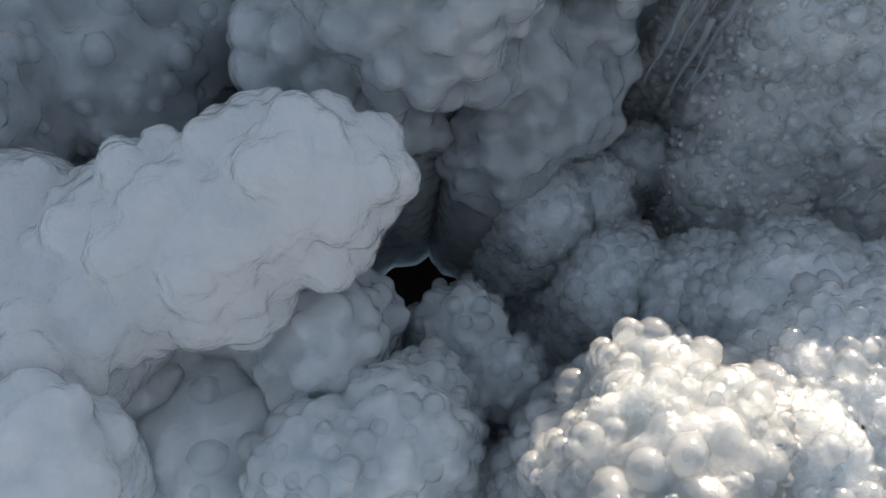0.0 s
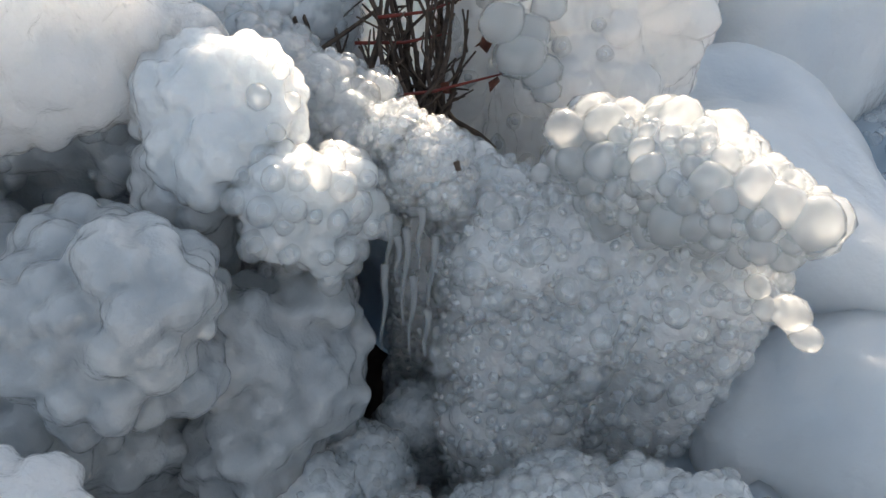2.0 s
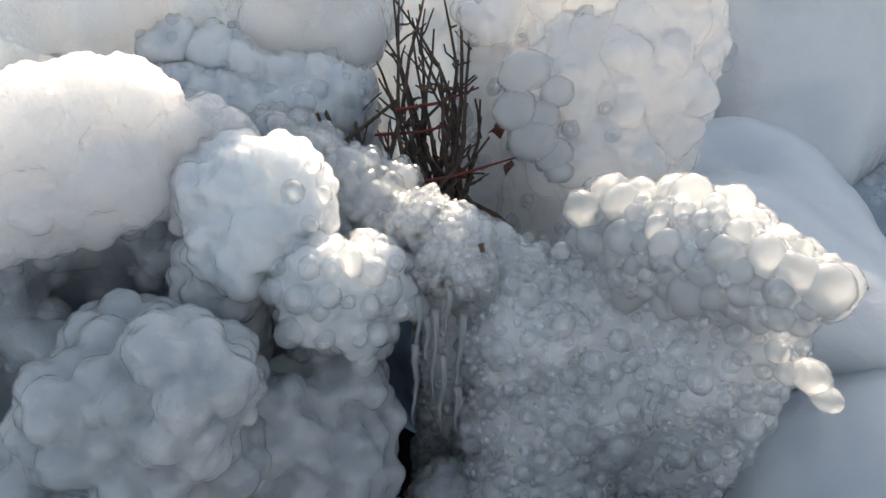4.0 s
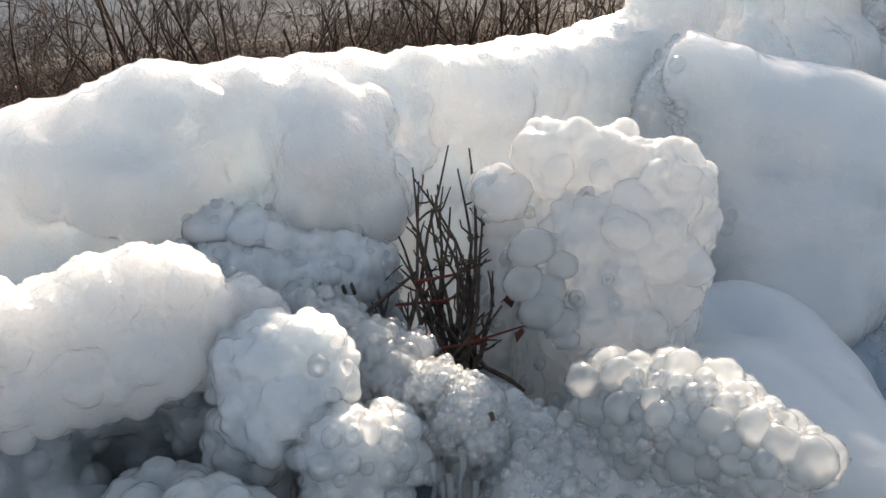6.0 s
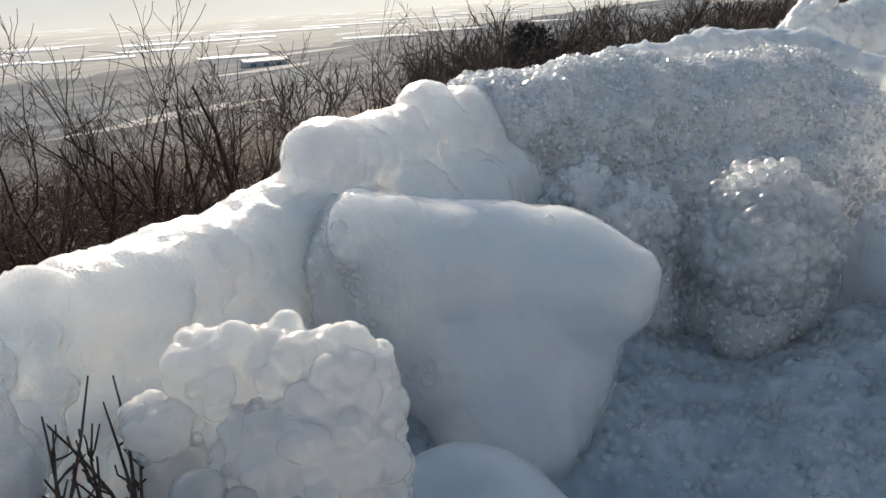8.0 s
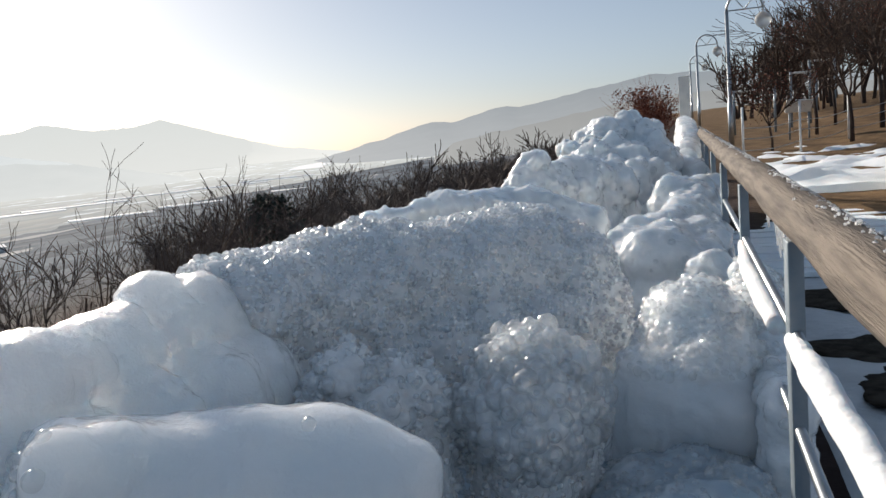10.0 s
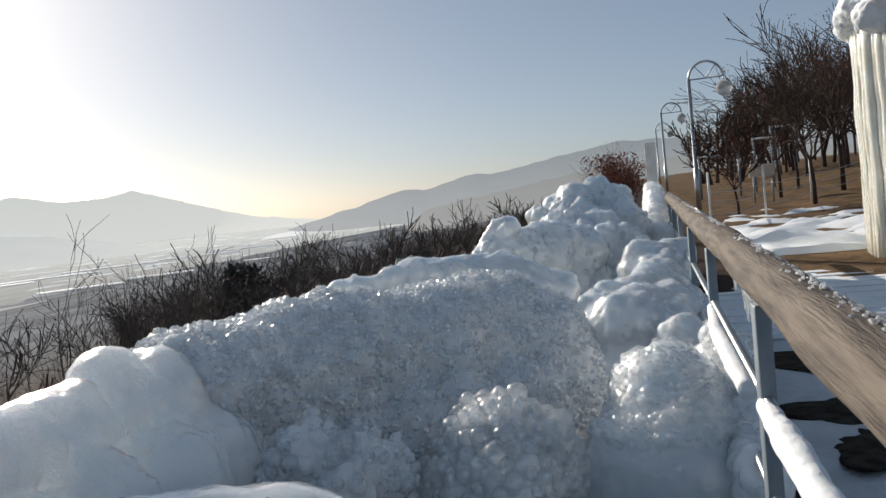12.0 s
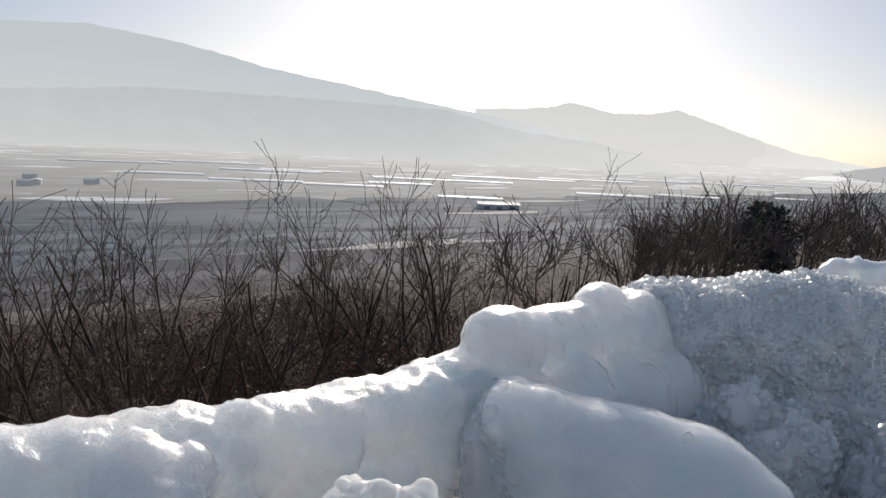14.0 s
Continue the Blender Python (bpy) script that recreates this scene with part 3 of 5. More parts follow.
SLAB = [
    (1.256, 0.752, 0.577, 0.137, 1), (1.405, 0.696, 0.616, 0.121, 1), (1.423, 0.616, 0.639, 0.094, 1),
    (1.355, 0.499, 0.616, 0.103, 1), (1.265, 0.376, 0.602, 0.105, 1), (1.196, 0.542, 0.568, 0.177, 1),
    (1.186, 0.271, 0.606, 0.101, 1),
]
NOSE = [
    (0.817, 0.518, 0.827, 0.032, 0), (0.829, 0.455, 0.820, 0.057, 0), (0.845, 0.398, 0.845, 0.060, 0),
    (0.849, 0.335, 0.856, 0.051, 0), (0.846, 0.277, 0.866, 0.034, 0),
]
CURTAIN = [
    (0.757, 0.570, 0.634, 0.087, 0.9), (0.841, 0.490, 0.648, 0.087, 0.9), (0.886, 0.402, 0.668, 0.073, 0.9),
    (0.899, 0.323, 0.707, 0.056, 0.9), (0.746, 0.524, 0.497, 0.083, 0.9), (0.787, 0.471, 0.524, 0.070, 0.9),
    (0.706, 0.476, 0.387, 0.078, 0.9), (0.755, 0.438, 0.425, 0.060, 0.9), (0.769, 0.657, 0.669, 0.065, 0.9),
    (0.703, 0.695, 0.707, 0.035, 0.9),
]
LOWSLAB = [
    (0.997, 0.220, 0.421, 0.136, 1), (1.102, 0.189, 0.506, 0.146, 1), (0.993, 0.105, 0.450, 0.114, 1),
    (0.972, 0.309, 0.423, 0.081, 1),
]
FLOORBEADS = [
    (0.627, 0.261, 0.486, 0.073, 1), (0.681, 0.186, 0.536, 0.067, 1), (0.570, 0.333, 0.419, 0.054, 1),
    (0.504, 0.413, 0.361, 0.049, 1), (0.695, 0.127, 0.574, 0.062, 1),
]
LOWBEADS = [
    (0.495, 0.533, 0.333, 0.069, 1), (0.648, 0.581, 0.322, 0.044, 1), (0.424, 0.521, 0.365, 0.058, 1),
]
LEFTFACE = [
    (0.448, 0.641, 0.484, 0.097, 0.9), (0.372, 0.598, 0.432, 0.080, 0.9), (0.515, 0.680, 0.571, 0.063, 0.9),
    (0.397, 0.682, 0.543, 0.086, 0.9), (0.493, 0.579, 0.483, 0.036, 0.9), (0.546, 0.640, 0.522, 0.032, 0.9),
]
LOWPUFF = [
    (0.289, 0.661, 0.696, 0.082, 0), (0.236, 0.643, 0.634, 0.070, 0), (0.190, 0.697, 0.684, 0.066, 0),
    (0.304, 0.639, 0.608, 0.054, 0), (0.349, 0.694, 0.671, 0.043, 0), (0.254, 0.762, 0.688, 0.066, 0),
    (0.268, 0.661, 0.458, 0.044, 1), (0.188, 0.694, 0.478, 0.072, 1), (0.137, 0.741, 0.551, 0.087, 1),
]
UPPERPUFF = [
    (0.450, 0.835, 0.824, 0.070, 0), (0.489, 0.799, 0.854, 0.046, 0), (0.515, 0.776, 0.848, 0.035, 0),
    (0.506, 0.748, 0.823, 0.030, 0), (0.410, 0.803, 0.783, 0.046, 0), (0.440, 0.761, 0.795, 0.042, 0),
    (0.478, 0.753, 0.803, 0.041, 0), (0.414, 0.755, 0.764, 0.025, 0), (0.418, 0.850, 0.813, 0.045, 0),
    (0.416, 0.837, 0.700, 0.061, 0.9),
]
LEFTWALL = [
    (0.088, 1.092, 0.731, 0.104, 1), (0.170, 1.068, 0.722, 0.090, 1), (0.250, 1.045, 0.713, 0.084, 0.9),
    (0.332, 1.026, 0.692, 0.087, 0.9), (0.410, 0.969, 0.694, 0.078, 0.9), (0.154, 0.972, 0.679, 0.047, 1),
    (0.185, 0.919, 0.640, 0.047, 1), (0.087, 0.981, 0.664, 0.062, 1), (-0.188, 0.884, 0.484, 0.126, 1),
    (-0.106, 0.829, 0.456, 0.108, 1), (-0.003, 0.902, 0.438, 0.096, 1), (-0.315, 0.759, 0.500, 0.126, 1),
]
SHOULDER = [
    (0.128, 0.915, 0.938, 0.056, 0), (0.195, 0.929, 0.926, 0.050, 0), (0.246, 0.921, 0.926, 0.049, 0),
    (0.302, 0.942, 0.932, 0.050, 0), (0.343, 0.943, 0.935, 0.045, 0), (0.372, 0.932, 0.929, 0.039, 0),
    (0.384, 0.914, 0.899, 0.034, 0), (0.419, 0.919, 0.882, 0.031, 0), (0.448, 0.927, 0.882, 0.033, 0),
    (0.470, 0.892, 0.878, 0.028, 0), (0.168, 0.931, 0.865, 0.044, 0), (0.227, 0.928, 0.862, 0.051, 0),
    (0.292, 0.907, 0.859, 0.052, 0), (0.355, 0.898, 0.851, 0.047, 0), (0.143, 0.912, 0.817, 0.034, 0),
    (0.366, 0.878, 0.817, 0.032, 0), (0.113, 0.921, 0.857, 0.055, 0),
]
FINGER = [
    (0.100, 0.517, 0.614, 0.065, 0), (0.043, 0.538, 0.596, 0.082, 0), (-0.025, 0.528, 0.561, 0.084, 0),
    (-0.086, 0.488, 0.537, 0.074, 0), (0.064, 0.483, 0.566, 0.057, 0), (0.114, 0.486, 0.620, 0.036, 0),
    (-0.081, 0.550, 0.553, 0.085, 0), (-0.141, 0.518, 0.526, 0.083, 0), (-0.028, 0.478, 0.533, 0.067, 0),
    (-0.066, 0.454, 0.520, 0.045, 0), (-0.151, 0.543, 0.512, 0.088, 1), (-0.194, 0.482, 0.503, 0.063, 1),
    (-0.242, 0.402, 0.532, 0.038, 1), (-0.250, 0.606, 0.483, 0.109, 1), (-0.333, 0.522, 0.455, 0.109, 1),
]
MIDLOW = [
    (-0.063, 0.467, 0.315, 0.082, 1), (0.041, 0.408, 0.393, 0.079, 1), (-0.175, 0.433, 0.338, 0.072, 1),
    (0.117, 0.448, 0.357, 0.053, 1), (-0.260, 0.331, 0.534, 0.074, 1),
]
FRONTDOME = [
    (0.326, 0.153, 0.574, 0.092, 1), (0.353, 0.095, 0.614, 0.080, 1), (0.254, 0.133, 0.539, 0.074, 1),
    (0.282, 0.089, 0.605, 0.110, 1),
]
FRONTBEADS = [
    (0.092, 0.261, 0.399, 0.090, 1), (-0.006, 0.258, 0.413, 0.074, 1), (0.254, 0.404, 0.315, 0.060, 1),
    (0.268, 0.318, 0.322, 0.051, 1), (0.153, 0.315, 0.371, 0.058, 1),
]
RIGHTSLOPE = [
    (0.564, 0.208, 0.525, 0.103, 1), (0.524, 0.285, 0.456, 0.073, 1), (0.470, 0.367, 0.378, 0.069, 1),
    (0.519, 0.073, 0.590, 0.135, 1), (0.406, 0.055, 0.606, 0.093, 1),
]
BULBMASS = [
    (1.074, 0.940, 0.985, 0.065, 1), (1.143, 0.863, 0.973, 0.074, 1), (1.186, 0.762, 0.944, 0.085, 1),
    (1.151, 0.782, 0.856, 0.126, 1), (1.075, 0.834, 0.855, 0.094, 1), (0.984, 0.988, 0.920, 0.047, 1),
    (1.085, 0.769, 0.741, 0.116, 1),
]
UNDERRIDGE = [
    (0.311, 1.283, 0.792, 0.050, 0.9), (0.389, 1.245, 0.799, 0.050, 0.9), (0.466, 1.197, 0.810, 0.046, 0.9),
    (0.541, 1.150, 0.798, 0.047, 0.9), (0.617, 1.102, 0.786, 0.047, 0.9), (0.690, 1.070, 0.773, 0.045, 0.9),
    (0.767, 1.068, 0.793, 0.042, 0.9), (0.521, 1.213, 0.878, 0.038, 0.9),
]
CRYSTAL = [
    (0.671, 0.654, 0.766, 0.031, 0), (0.661, 0.696, 0.773, 0.026, 0), (0.680, 0.627, 0.740, 0.020, 0),
    (0.642, 0.725, 0.773, 0.023, 0), (0.654, 0.671, 0.734, 0.021, 0),
]
TAIL = [
    (0.487, 0.697, 0.759, 0.045, 0), (0.522, 0.677, 0.748, 0.036, 0), (0.564, 0.693, 0.752, 0.032, 0),
    (0.506, 0.674, 0.709, 0.039, 0), (0.469, 0.686, 0.708, 0.030, 0), (0.571, 0.670, 0.711, 0.031, 0),
    (0.533, 0.662, 0.664, 0.031, 0), (0.505, 0.736, 0.676, 0.044, 0.8),
]
BEADLEDGE = [
    (0.564, 0.932, 0.812, 0.036, 0), (0.583, 0.879, 0.801, 0.044, 0), (0.613, 0.831, 0.786, 0.047, 0),
    (0.626, 0.774, 0.764, 0.038, 0), (0.571, 0.803, 0.748, 0.035, 0), (0.674, 0.808, 0.778, 0.027, 0),
    (0.602, 0.901, 0.734, 0.054, 0.8),
]
CAULI = [
    (2.713, 0.472, 0.840, 0.152, 0.7), (2.759, 0.379, 0.804, 0.122, 0.7), (2.655, 0.554, 0.785, 0.103, 0.7),
    (2.611, 0.447, 0.783, 0.139, 0.7),
]
MOUND = [
    (2.585, 1.311, 1.077, 0.194, 1), (2.934, 1.283, 0.998, 0.247, 1), (3.314, 1.178, 0.975, 0.291, 1),
    (3.594, 0.959, 0.918, 0.297, 1), (3.914, 0.720, 0.914, 0.310, 1), (3.937, 0.533, 0.873, 0.255, 1),
    (3.810, 0.430, 0.718, 0.177, 1), (2.970, 1.335, 0.732, 0.276, 1), (3.617, 1.175, 0.558, 0.354, 1),
    (3.725, 0.597, 0.680, 0.267, 1),
]
SHARDS = [
    (2.445, 0.918, 0.946, 0.083, 1), (2.508, 0.803, 0.909, 0.070, 1), (2.442, 0.836, 0.862, 0.090, 1),
    (2.533, 0.742, 0.866, 0.075, 1), (2.436, 0.968, 0.882, 0.076, 1),
]
HEAPA = [
    (4.663, 1.659, 1.080, 0.087, 1), (5.112, 1.261, 1.105, 0.132, 1), (5.379, 0.961, 1.046, 0.155, 1),
    (5.408, 0.760, 1.008, 0.145, 1), (5.520, 0.574, 0.908, 0.148, 1), (4.954, 1.415, 1.023, 0.097, 1),
]
HEAPB = [
    (6.511, 0.993, 1.300, 0.076, 1), (6.589, 1.125, 1.270, 0.060, 1), (6.481, 1.096, 1.092, 0.152, 1),
    (6.604, 0.954, 1.067, 0.180, 1), (7.048, 0.682, 1.183, 0.128, 1), (6.834, 0.712, 1.045, 0.177, 1),
    (7.147, 0.549, 1.001, 0.232, 1),
]
HEAPC = [
    (8.565, 0.636, 1.327, 0.197, 1), (8.877, 0.420, 1.304, 0.245, 1), (8.576, 0.217, 1.144, 0.202, 1),
    (8.336, 0.923, 1.278, 0.093, 1), (7.755, 0.324, 0.925, 0.304, 1), (8.160, 0.550, 1.121, 0.214, 1),
]
RAILHEAP = [
    (11.584, -0.195, 1.414, 0.116, 1), (10.579, -0.206, 1.233, 0.155, 1), (8.968, -0.103, 1.004, 0.153, 1),
    (8.970, 0.008, 1.015, 0.142, 1), (8.564, -0.225, 1.018, 0.101, 1),
]
WALLHEAP = [
    (6.155, 0.014, 0.958, 0.181, 1), (6.555, -0.187, 0.988, 0.126, 1), (5.636, -0.033, 0.842, 0.186, 1),
    (5.136, 0.211, 0.884, 0.116, 1), (4.930, 0.326, 0.894, 0.087, 1), (4.818, 0.113, 0.791, 0.205, 1),
    (5.526, -0.158, 0.813, 0.123, 1), (4.507, -0.094, 0.778, 0.112, 1),
]
NICHE = [
    (3.195, 0.020, 0.861, 0.161, 1), (3.048, -0.019, 0.724, 0.197, 1), (3.040, 0.100, 0.696, 0.174, 1),
    (2.916, -0.099, 0.666, 0.123, 1), (3.601, -0.208, 0.886, 0.087, 1), (3.368, -0.210, 0.783, 0.092, 1),
]
RIDGE_FACE = [
    (0.267, 1.306, 0.987, 0.067, 0), (0.371, 1.300, 0.965, 0.090, 0), (0.437, 1.268, 0.944, 0.081, 0),
    (0.725, 1.193, 0.990, 0.091, 0), (0.790, 1.170, 0.960, 0.076, 0), (0.985, 1.260, 1.009, 0.050, 0),
    (0.976, 1.225, 0.935, 0.038, 0), (0.807, 1.175, 0.871, 0.090, 0), (0.696, 1.196, 0.885, 0.076, 0),
    (0.549, 1.256, 0.875, 0.075, 0), (0.447, 1.271, 0.867, 0.073, 0), (0.750, 1.235, 1.046, 0.076, 0),
    (0.834, 1.236, 1.014, 0.070, 0), (0.398, 1.377, 1.016, 0.072, 0), (0.311, 1.371, 1.013, 0.062, 0),
    (0.468, 1.345, 1.000, 0.065, 0), (0.658, 1.293, 1.080, 0.051, 0), (1.007, 1.300, 1.060, 0.058, 0),
    (0.583, 1.327, 0.948, 0.066, 0), (0.573, 1.316, 0.988, 0.065, 0), (0.612, 1.301, 1.036, 0.053, 0),
    (0.517, 1.292, 0.945, 0.074, 0), (0.887, 1.201, 0.874, 0.070, 0), (0.677, 1.229, 1.039, 0.053, 0),
]
CREST_X, CREST_Z = (-0.9, 0.2, 0.4, 0.5, 0.6, 0.8, 1.0, 1.2, 1.45, 1.6, 1.72), (1.08, 1.09, 1.095, 1.135, 1.12, 1.12, 1.10, 1.09, 1.085, 1.10, 1.13)
RIDGE = RIDGE_FACE + [(x, 1.37 + 0.02 * math.sin(5 * x), float(np.interp(x, CREST_X, CREST_Z)) - 0.13, 0.13, 1) for x in np.arange(-0.9, 1.76, 0.06)]
RIDGE += [(x, 1.34, 0.82, 0.13, 0) for x in np.arange(-0.5, 1.6, 0.12)]
STEP = [
    (1.82, 1.35, 1.130, 0.105, 1), (1.88, 1.35, 1.122, 0.110, 1), (1.96, 1.35, 1.113, 0.112, 1), (2.04, 1.35, 1.105, 0.115, 1),
    (2.13, 1.35, 1.100, 0.120, 1), (2.26, 1.34, 1.205, 0.082, 1), (2.26, 1.33, 1.110, 0.130, 1), (2.40, 1.33, 1.085, 0.160, 1),
    (1.66, 1.32, 0.960, 0.130, 1), (1.85, 1.27, 0.930, 0.150, 1), (2.05, 1.24, 0.930, 0.160, 1), (2.25, 1.22, 0.930, 0.170, 1),
    (2.42, 1.24, 0.930, 0.180, 1), (1.78, 1.34, 1.00, 0.130, 1),
]
any_way = lambda c, n: (n[:, 2] > -0.6) * 1.0
ALL = (-9.0, 9.0)
ice_mass("ice_ridge", RIDGE + STEP, "long white frosted ice ridge with a stepped, sunlit crest", FROST, 0.012, swell=0.014, flute=0.008, seed=1, smooth=12, bumps=[(0.09, 0.007, *ALL), (0.03, 0.003, *ALL)])
ice_mass("ice_boulder", BOULDER, "smooth rounded blue-white ice boulder with a drooping nose", BLUE_ICE, 0.013, swell=0.008, grain=0.001, chain=True, flute=0.003, seed=3, smooth=28, bumps=[(0.05, 0.002, *ALL)], beads=[dict(count=160, gap=0.025, r_min=0.008, r_max=0.02, mat=CLEAR, singles=160, keep=lambda c, n: ((n[:, 0] < -0.4) & (n[:, 1] > -0.2) & (c[:, 2] > 0.7)) * 1.0, sink=0.6)])
ice_mass("ice_slab", SLAB, "smooth sloping bluish ice slab", SOFT_ICE, 0.014, swell=0.01, grain=0.001, chain=True, seed=4, smooth=50)
ice_mass("ice_nose", NOSE, "glassy bright cluster of fused ice beads", BRIGHT, 0.004, swell=0.005, chain=True, seed=5, bumps=[(0.05, 0.01, *ALL)], beads=[dict(count=120, gap=0.022, r_min=0.014, r_max=0.032, mat=GLAZE, singles=120, keep=lambda c, n: ((n[:, 2] < 0.8) & (n[:, 2] > -0.6)) * 1.0, sink=0.55), dict(count=170, gap=0.015, r_min=0.007, r_max=0.015, mat=BUBBLE, singles=140, keep=any_way, sink=0.35)])
ice_mass("beaded_ice_curtain", CURTAIN, "beaded ice curtain hanging into the pit", BRIGHT, 0.0055, chain=True, flute=0.008, seed=6, swell=0.01, smooth=2, pearls=(600, 0.008, 0.02), beads=[dict(count=1300, gap=0.014, r_min=0.006, r_max=0.019, mat=BUBBLE, singles=290, keep=any_way, sink=0.3), dict(count=700, gap=0.014, r_min=0.005, r_max=0.011, mat=FACET, singles=0, keep=any_way, rough=True, sink=0.35)])
ice_mass("low_ice_slab", LOWSLAB, "smooth pale ice bulge in the pit", SOFT_ICE, 0.014, swell=0.016, chain=True, seed=7, smooth=30, bumps=[(0.05, 0.004, *ALL)])
ice_mass("beaded_ice_sill", FLOORBEADS, "low sill of small clear ice beads", MILKY, 0.006, seed=8, bumps=[(0.05, 0.012, *ALL), (0.019, 0.008, *ALL)], beads=[dict(count=700, gap=0.015, r_min=0.007, r_max=0.015, mat=CLEAR, singles=200, keep=any_way, sink=0.5)])
ice_mass("beaded_ice_lump", LOWBEADS, "small beaded ice lump at the pit's bottom", MILKY, 0.006, seed=9, bumps=[(0.05, 0.012, *ALL), (0.02, 0.01, *ALL)], beads=[dict(count=500, gap=0.011, r_min=0.006, r_max=0.012, mat=CLEAR, singles=80, keep=any_way, rough=True, sink=0.6)])
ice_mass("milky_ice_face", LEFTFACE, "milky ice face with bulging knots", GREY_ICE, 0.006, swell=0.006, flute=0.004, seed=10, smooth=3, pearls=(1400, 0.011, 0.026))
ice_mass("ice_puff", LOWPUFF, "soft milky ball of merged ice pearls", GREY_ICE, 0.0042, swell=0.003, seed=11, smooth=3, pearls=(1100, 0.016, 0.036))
ice_mass("ice_puff", UPPERPUFF, "white cauliflower-like ice puff with pearls at its edge", ICE, 0.0045, swell=0.003, seed=12, smooth=3, pearls=(2600, 0.011, 0.024))
ice_mass("ice_puff", TAIL, "grey-white cluster of merged translucent ice pearls", ICE, 0.005, swell=0.003, seed=37, smooth=2, pearls=(2200, 0.012, 0.026), beads=[dict(count=140, gap=0.026, r_min=0.011, r_max=0.024, mat=BUBBLE, singles=140, keep=any_way, sink=0.5)])
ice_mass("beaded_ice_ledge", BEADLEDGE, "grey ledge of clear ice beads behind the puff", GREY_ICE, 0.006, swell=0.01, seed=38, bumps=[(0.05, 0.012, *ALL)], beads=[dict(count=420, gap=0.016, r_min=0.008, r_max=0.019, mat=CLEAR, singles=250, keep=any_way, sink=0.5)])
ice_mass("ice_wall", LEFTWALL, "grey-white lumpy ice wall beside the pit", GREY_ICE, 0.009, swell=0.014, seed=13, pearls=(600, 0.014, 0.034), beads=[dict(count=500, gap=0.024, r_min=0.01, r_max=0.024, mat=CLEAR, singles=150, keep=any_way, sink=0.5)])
ice_mass("ice_shoulder", SHOULDER, "white ice shoulder with a frosty sunlit top", FROST, 0.006, swell=0.006, chain=True, seed=14, smooth=1, pearls=(500, 0.012, 0.03), bumps=[(0.014, 0.005, 0.93, 9)])
ice_mass("ice_finger", FINGER, "finger of fused milky ice pearls", BRIGHT, 0.005, swell=0.003, chain=True, seed=15, smooth=1, pearls=(210, 0.015, 0.036))
ice_mass("ice_bulge", MIDLOW, "grey-white bulge of merged ice pearls", ICE, 0.006, swell=0.005, seed=16, smooth=2, pearls=(1300, 0.012, 0.03))
ice_mass("ice_dome", FRONTDOME, "glassy dome of frozen bubbles", GREY_ICE, 0.005, swell=0.004, seed=17, smooth=2, pearls=(1500, 0.009, 0.022), beads=[dict(count=700, gap=0.014, r_min=0.007, r_max=0.02, mat=BUBBLE, singles=280, keep=any_way, sink=0.4)])
ice_mass("ice_dome", FRONTBEADS, "heap of small merged ice beads", ICE, 0.005, swell=0.004, seed=18, smooth=2, pearls=(2600, 0.009, 0.022), beads=[dict(count=320, gap=0.02, r_min=0.009, r_max=0.018, mat=CLEAR, singles=250, keep=any_way, sink=0.5)])
ice_mass("beaded_ice_slope", RIGHTSLOPE, "slope of small clear ice beads", MILKY, 0.007, swell=0.012, seed=19, bumps=[(0.06, 0.012, *ALL), (0.021, 0.011, *ALL)], beads=[dict(count=1100, gap=0.018, r_min=0.008, r_max=0.017, mat=CLEAR, singles=200, keep=any_way, sink=0.5)])
ice_mass("ice_hump", BULBMASS, "translucent ice hump with glossy bulbs beside the shrub", HUMP_ICE, 0.006, swell=0.008, seed=20, smooth=3, flute=0.005, pearls=(380, 0.012, 0.036), bumps=[(0.05, 0.008, *ALL)], beads=[dict(count=60, gap=0.04, r_min=0.012, r_max=0.026, mat=BUBBLE, singles=60, keep=lambda c, n: ((n[:, 0] < -0.25) & (c[:, 2] < 0.95)) * 1.0, sink=0.5)])
ice_mass("crystal_ice_lump", CRYSTAL, "crystal-clear knobbly ice lump at the shrub's foot", BRIGHT, 0.005, swell=0.01, seed=21, bumps=[(0.05, 0.014, *ALL), (0.02, 0.011, *ALL)], beads=[dict(count=700, gap=0.012, r_min=0.006, r_max=0.015, mat=BUBBLE, singles=200, keep=any_way, sink=0.5)])
ice_mass("glassy_ice_ledge", UNDERRIDGE, "low grey ledge of glassy ice under the ridge", ICE, 0.008, swell=0.02, seed=36, chain=True, bumps=[(0.06, 0.014, *ALL), (0.028, 0.01, *ALL)], beads=[dict(count=500, gap=0.022, r_min=0.008, r_max=0.02, mat=CLEAR, singles=150, keep=any_way, sink=0.55)])
ice_mass("cauliflower_ice", CAULI, "cauliflower-shaped ice head of large pale beads", BRIGHT, 0.006, swell=0.006, seed=22, smooth=1, pearls=(800, 0.016, 0.036), beads=[dict(count=180, gap=0.036, r_min=0.02, r_max=0.036, mat=BUBBLE, singles=180, keep=lambda c, n: (c[:, 2] > 0.66) * 1.0, sink=0.4), dict(count=700, gap=0.02, r_min=0.008, r_max=0.016, mat=FACET, singles=0, keep=lambda c, n: (c[:, 2] < 0.74) * 1.0, rough=True, sink=0.35)])
